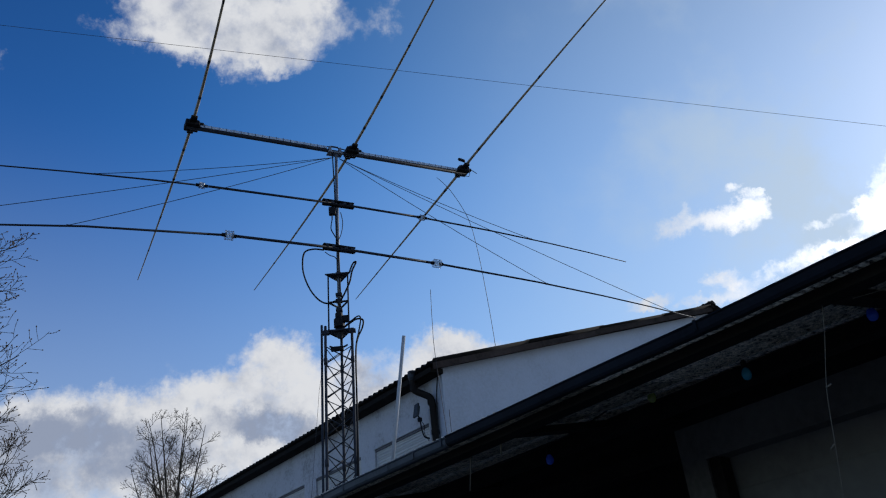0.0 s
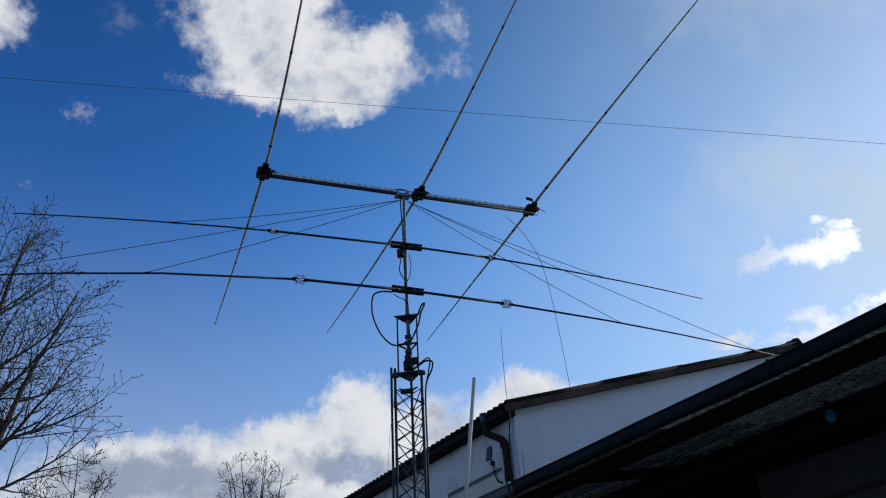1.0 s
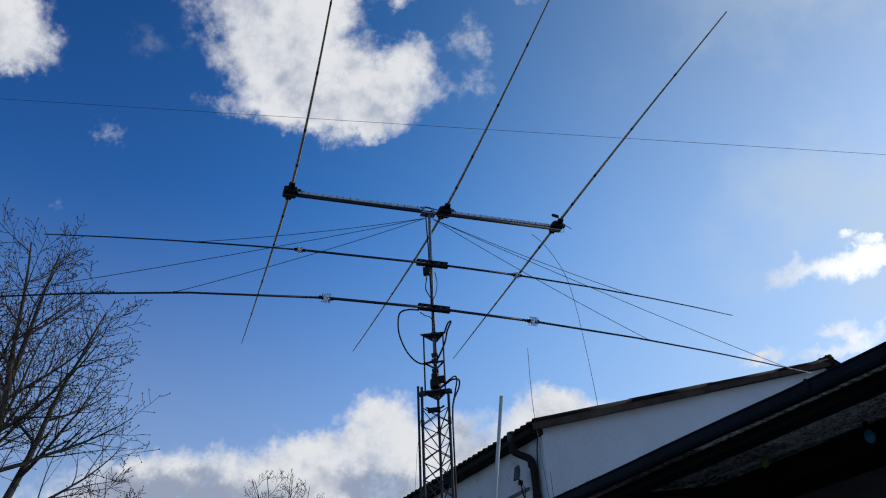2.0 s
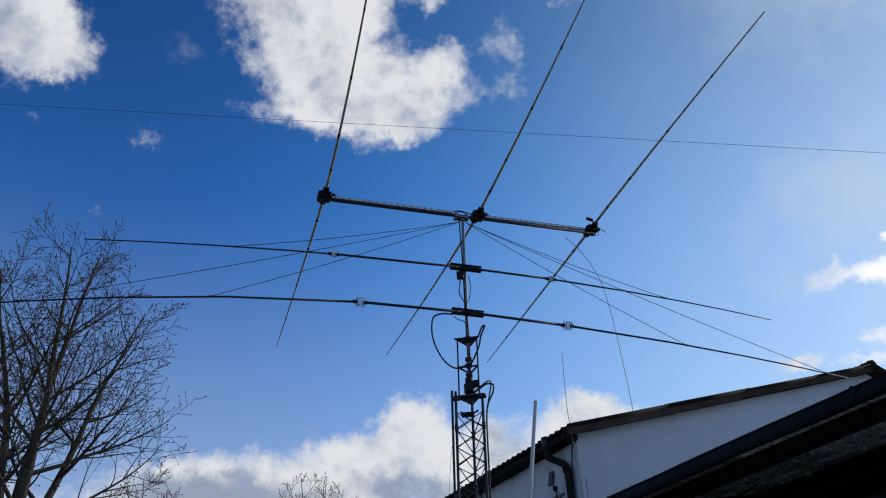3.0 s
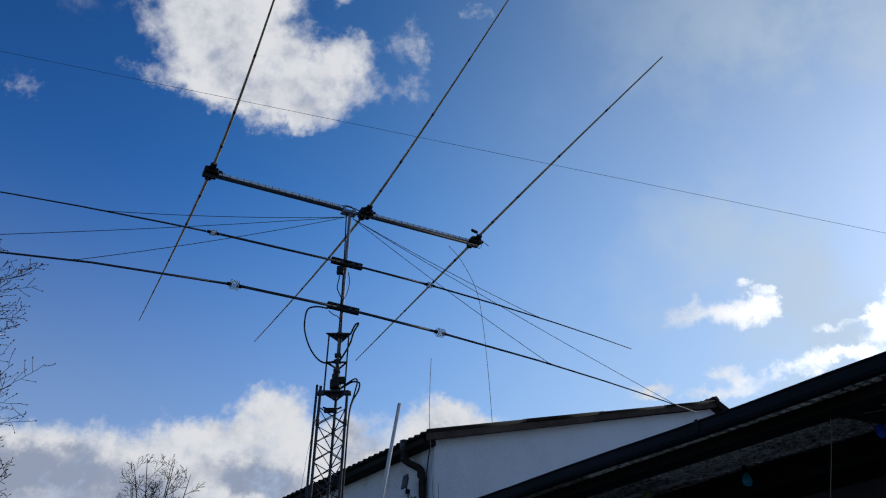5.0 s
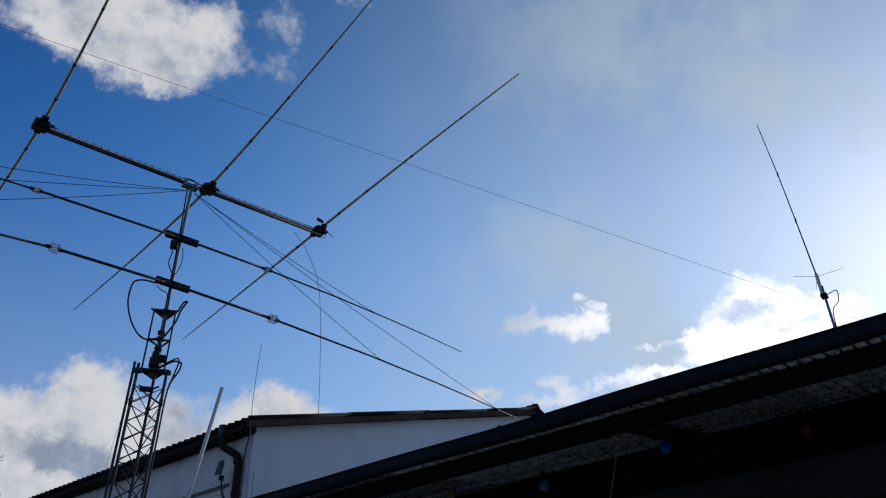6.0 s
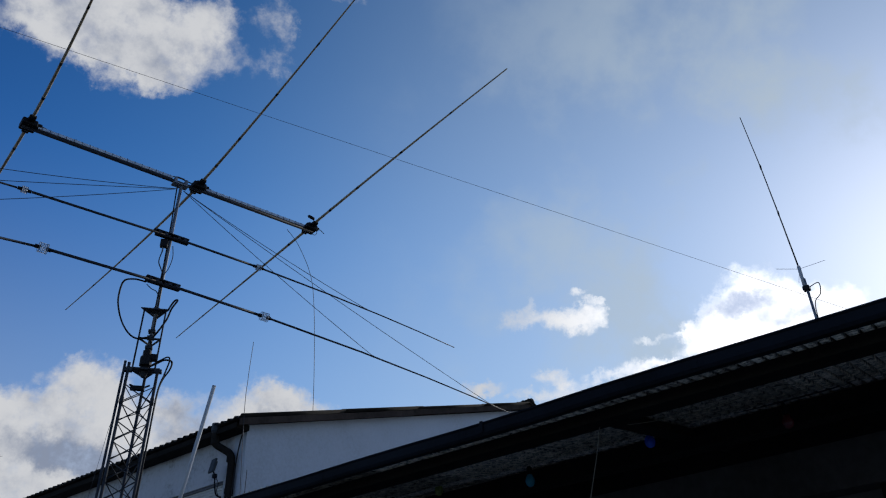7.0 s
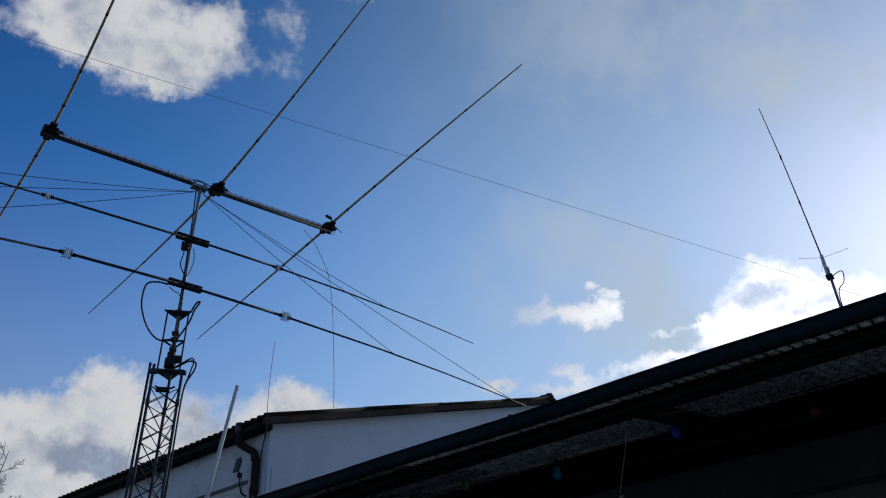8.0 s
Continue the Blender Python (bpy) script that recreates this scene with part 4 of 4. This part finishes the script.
pts = [(.1 + (x - .1) * NEARER, y * NEARER, 1.65 + (z - 1.65) * NEARER) for x, y, z in pts]
tagged(link("festoon_cable", tube(bm_new(), curve_pts(pts, 5), .007, 5), "cable", None, "", SITE), "dark cable of the party bulbs strung along the eaves", "cable")

bm = tube(bm_new(), curve_pts([(4.38, 1.93, 3.27), (4.37, 1.97, 3.1), (4.35, 2.05, 2.81), (4.35, 2.10, 2.55), (4.35, 2.15, 2.28), (4.35, 2.2, 2.0)], 5), .0026, 5)
tube(bm, [(4.35, 2.05, 2.82), (4.36, 2.02, 2.83)], .006, 4)
tube(bm, [(4.35, 2.11, 2.52), (4.36, 2.14, 2.5)], .007, 5)
tagged(link("hanging_cord", bm, "cord", None, "", SITE), "pale thin knotted cord hanging from the eaves", "cord")
bm = tube(bm_new(), sag((4.44, 1.78, 3.26), (4.60, 1.15, 3.30), .02), .0016, 4)
tagged(link("tied_cord", bm, "cord", None, "", SITE), "pale thin cord tied along the purlin", "cord")

def batten(a, b, w, label):
    return tagged(link("loose_batten", tube(bm_new(), [a, Vector(a).lerp(Vector(b), .5) + Vector((0, 0, .004)), b], w, 5), "cord", None, "", SITE), label, "batten", "loose battens under the eaves")


batten((4.508, 4.88, 3.40), (4.508, 4.90, 3.22), .007, "short pale batten nailed to the dark purlin")
batten((4.508, 5.27, 3.37), (4.508, 5.35, 3.03), .006, "thin pale stick hanging from the dark purlin")

# ---- whip antenna on the low roof ----
w = thing("vertical_antenna", "slim white vertical whip antenna on a short mast", "antenna", SITE)
part("mast", tube(bm_new(), [(5.5, .82, 3.66), (5.5, .82, 4.32)], .009, 8), "galv", w, smooth=True)
part("base_sleeve", tube(bm_new(), [(5.5, .83, 4.24), (5.5, .83, 4.42)], .012, 10), "pipe_grey", w, smooth=True)
part("radiator", tube(bm_new(), [(5.5, .83, 4.40), (5.5, .852, 4.87), (5.5, .875, 5.3), (5.5, .912, 5.81)], [.0052, .0044, .0037, .003], 8), "zinc_light", w, smooth=True)
for z, y in ((4.87, .852), (5.3, .875)):
    part("joint", tube(bm_new(), [(5.5, y, z - .02), (5.5, y, z + .02)], .006, 8), "black", w)
for a in (20, 140, 260):
    part("radial", tube(bm_new(), [(5.5, .83, 4.40), (5.5 + .18 * math.cos(radians(a)), .83 + .18 * math.sin(radians(a)), 4.385)], .0014, 4), "wire", w)
part("clamp", box(bm_new(), (5.478, .80, 4.228), (5.522, .845, 4.262), .006), "black", w)
part("feed_cable", tube(bm_new(), curve_pts([(5.5, .80, 4.25), (5.5, .74, 4.26), (5.5, .75, 4.18), (5.5, .80, 4.12), (5.5, .81, 3.9), (5.5, .81, 3.7)], 5), .0035, 5), "cable", w, smooth=True)

# ---- long thin wire overhead ----
def far_dir(yaw, el, dist):
    a, e = radians(yaw), radians(el)
    return Vector((-math.sin(a) * math.cos(e), math.cos(a) * math.cos(e), math.sin(e))) * dist + Vector((0, 0, 1.65))


bm = tube(bm_new(), sag(far_dir(62, 32.4, 26), far_dir(-46, 22.9, 26), .0, 40), .0042, 4)
tagged(link("wire_antenna", bm, "wire"), "long thin dark wire antenna strung high overhead", "wire")


# ---- bare trees ----
LEVELS = (  # wander of each step, upward pull of each step, least and most angle of its children (degrees)
    (.04, .015, 42, 66), (.085, .060, 30, 54), (.11, .035, 32, 60), (.16, .05, 30, 52))


def build_tree(base, fork, leans, length, seed, label, thick=.12, limb=.40, kids=(15, 9, 6), shrink=.55, first=.12, bud=True, fine=.007, wander=1.0):
    """A trunk up to the fork, stems that lean apart, arching limbs, branches and fine twigs."""
    rng = random.Random(seed)
    tree = thing("tree", label, "tree", Matrix.Translation(base))
    trunk, limbs, twigs, buds = ([], []), ([], []), ([], []), ([], [])

    def add_tube(store, pts, rs, seg):
        V, F = store
        start, side = len(V), None
        for i, p in enumerate(pts):
            t = (pts[min(i + 1, len(pts) - 1)] - pts[max(i - 1, 0)]).normalized()
            side = t.orthogonal().normalized() if side is None else (side - t * side.dot(t)).normalized()
            other = t.cross(side)
            V.extend(p + rs[i] * (math.cos(k * math.tau / seg) * side + math.sin(k * math.tau / seg) * other) for k in range(seg))
        for i in range(len(pts) - 1):
            for k in range(seg):
                a, b = start + i * seg + k, start + i * seg + (k + 1) % seg
                F.append((a, b, b + seg, a + seg))

    def add_bud(p, t, s):
        V, F = buds
        start = len(V)
        o = t.orthogonal().normalized() * s * .42
        q = t.cross(o)
        V.extend([p - t * s * .3, p + o, p + q, p - o, p - q, p + t * s])
        for k in range(4):
            a, b = start + 1 + k, start + 1 + (k + 1) % 4
            F.extend([(start, b, a), (start + 5, a, b)])

    def grow(p, d, reach, r, level):
        j, pull, lo, hi = LEVELS[level]
        n = (10, 8, 5, 4)[level]
        pts, rs = [p], [r]
        for k in range(n):
            d = (d + wander * Vector((rng.gauss(0, j), rng.gauss(0, j), rng.gauss(0, j * .5))) + Vector((0, 0, pull))).normalized()
            p = p + d * reach / n
            pts.append(p)
            rs.append(r * (1 - .84 * (k + 1) / n))
        add_tube((trunk, limbs, twigs, twigs)[level], pts, [max(q, fine * (1 if level > 1 else 1.4)) for q in rs], (8, 6, 4, 3)[level])
        if level == 3:
            t = (pts[-1] - pts[-2]).normalized()
            if bud:
                add_bud(p, t, .05)
                for q in pts[1:-1]:
                    if rng.random() < .5:
                        add_bud(q, (t + Vector((rng.gauss(0, .6), rng.gauss(0, .6), .3))).normalized(), .036)
            return
        count = max(2, round(kids[level] * (1 if level == 0 else min(1.25, max(.5, reach / (length * limb * .6))) if level == 1 else 1)))
        begin = first if level == 0 else .16
        spin = rng.random() * math.tau
        for c in range(count):
            f = begin + (.985 - begin) * (c + rng.random() * .8) / count
            i = min(int(f * n), n - 1)
            q = pts[i].lerp(pts[i + 1], f * n - i)
            t = (pts[i + 1] - pts[i]).normalized()
            o = t.orthogonal().normalized()
            o.rotate(Matrix.Rotation(spin + c * 2.4 + rng.uniform(-.5, .5), 3, t))
            ang = radians(rng.uniform(lo, hi))
            nd = (t * math.cos(ang) + o * math.sin(ang)).normalized()
            here = rs[i] + (rs[i + 1] - rs[i]) * (f * n - i)
            part_of = limb * (1.18 - .85 * f) if level == 0 else rng.uniform(.8, 1.15) * shrink * (1.08 - .55 * f)
            grow(q, nd, reach * part_of, max(here * rng.uniform(.48, .68), .004), level + 1)

    top = Vector((0, 0, fork))
    add_tube(trunk, [Vector(), top * .5, top + Vector((0, 0, .2))], [thick * 2.1, thick * 1.8, thick * 1.5], 10)
    for dx, dy, share in leans:
        grow(top, Vector((dx, dy, 1)).normalized(), length * share, thick * (.7 + .5 * (share - .6)), 0)
    for name, (V, F), mat, text in (("trunk", trunk, "bark", ""), ("limb_work", limbs, "bark", "arching grey-brown limbs"), ("crown", twigs, "bark", "bare ascending twigs with small buds"), ("bud_cover", buds, "bud", "small brown spring buds")):
        if not F:
            continue
        me = bpy.data.meshes.new(name)
        me.from_pydata([tuple(v) for v in V], [], F)
        me.polygons.foreach_set("use_smooth", [True] * len(F))
        me.materials.append(M[mat])
        ob = new(name, me)
        ob.parent = tree
        if text:
            tagged(ob, text, kind="stuff")
    return tree


# leans: sideways, in depth, share of the full stem length
def seen_from_yard(yaw, pairs):
    a = radians(yaw)
    return [(math.cos(a) * s - math.sin(a) * e, math.sin(a) * s + math.cos(a) * e, share) for s, e, share in pairs]


def stand(yaw, dist):
    return (-math.sin(radians(yaw)) * dist, math.cos(radians(yaw)) * dist, 0)


build_tree(stand(35.6, 21.5), 5.8, seen_from_yard(37, [(-.06, .05, 1.0), (.04, -.10, .95), (.25, .10, .88), (-.19, .06, .96), (-.34, -.08, .84)]), 8.9, 31,
           "tall bare multi-stemmed tree with swelling buds", thick=.145, limb=.46, kids=(11, 8, 5), first=.16, fine=.006)
build_tree(stand(16.8, 45), 7.6, seen_from_yard(17, [(.0, .0, 1.0), (.11, .05, .97), (-.10, .08, .97), (.24, -.08, .88), (-.25, .0, .87), (.38, .1, .70), (-.40, -.1, .68), (.04, -.16, .92)]), 8.8, 5,
           "distant bare round-topped tree behind the house", thick=.10, limb=.30, kids=(12, 7, 5), bud=False, fine=.008, wander=.8)
build_tree(stand(28.6, 30), 4.0, seen_from_yard(30, [(.02, .0, 1.0), (.18, .06, .9), (-.2, .0, .9)]), 7.0, 23,
           "smaller bare tree beside the tall one", thick=.07, limb=.38, kids=(10, 8, 5), fine=.008)
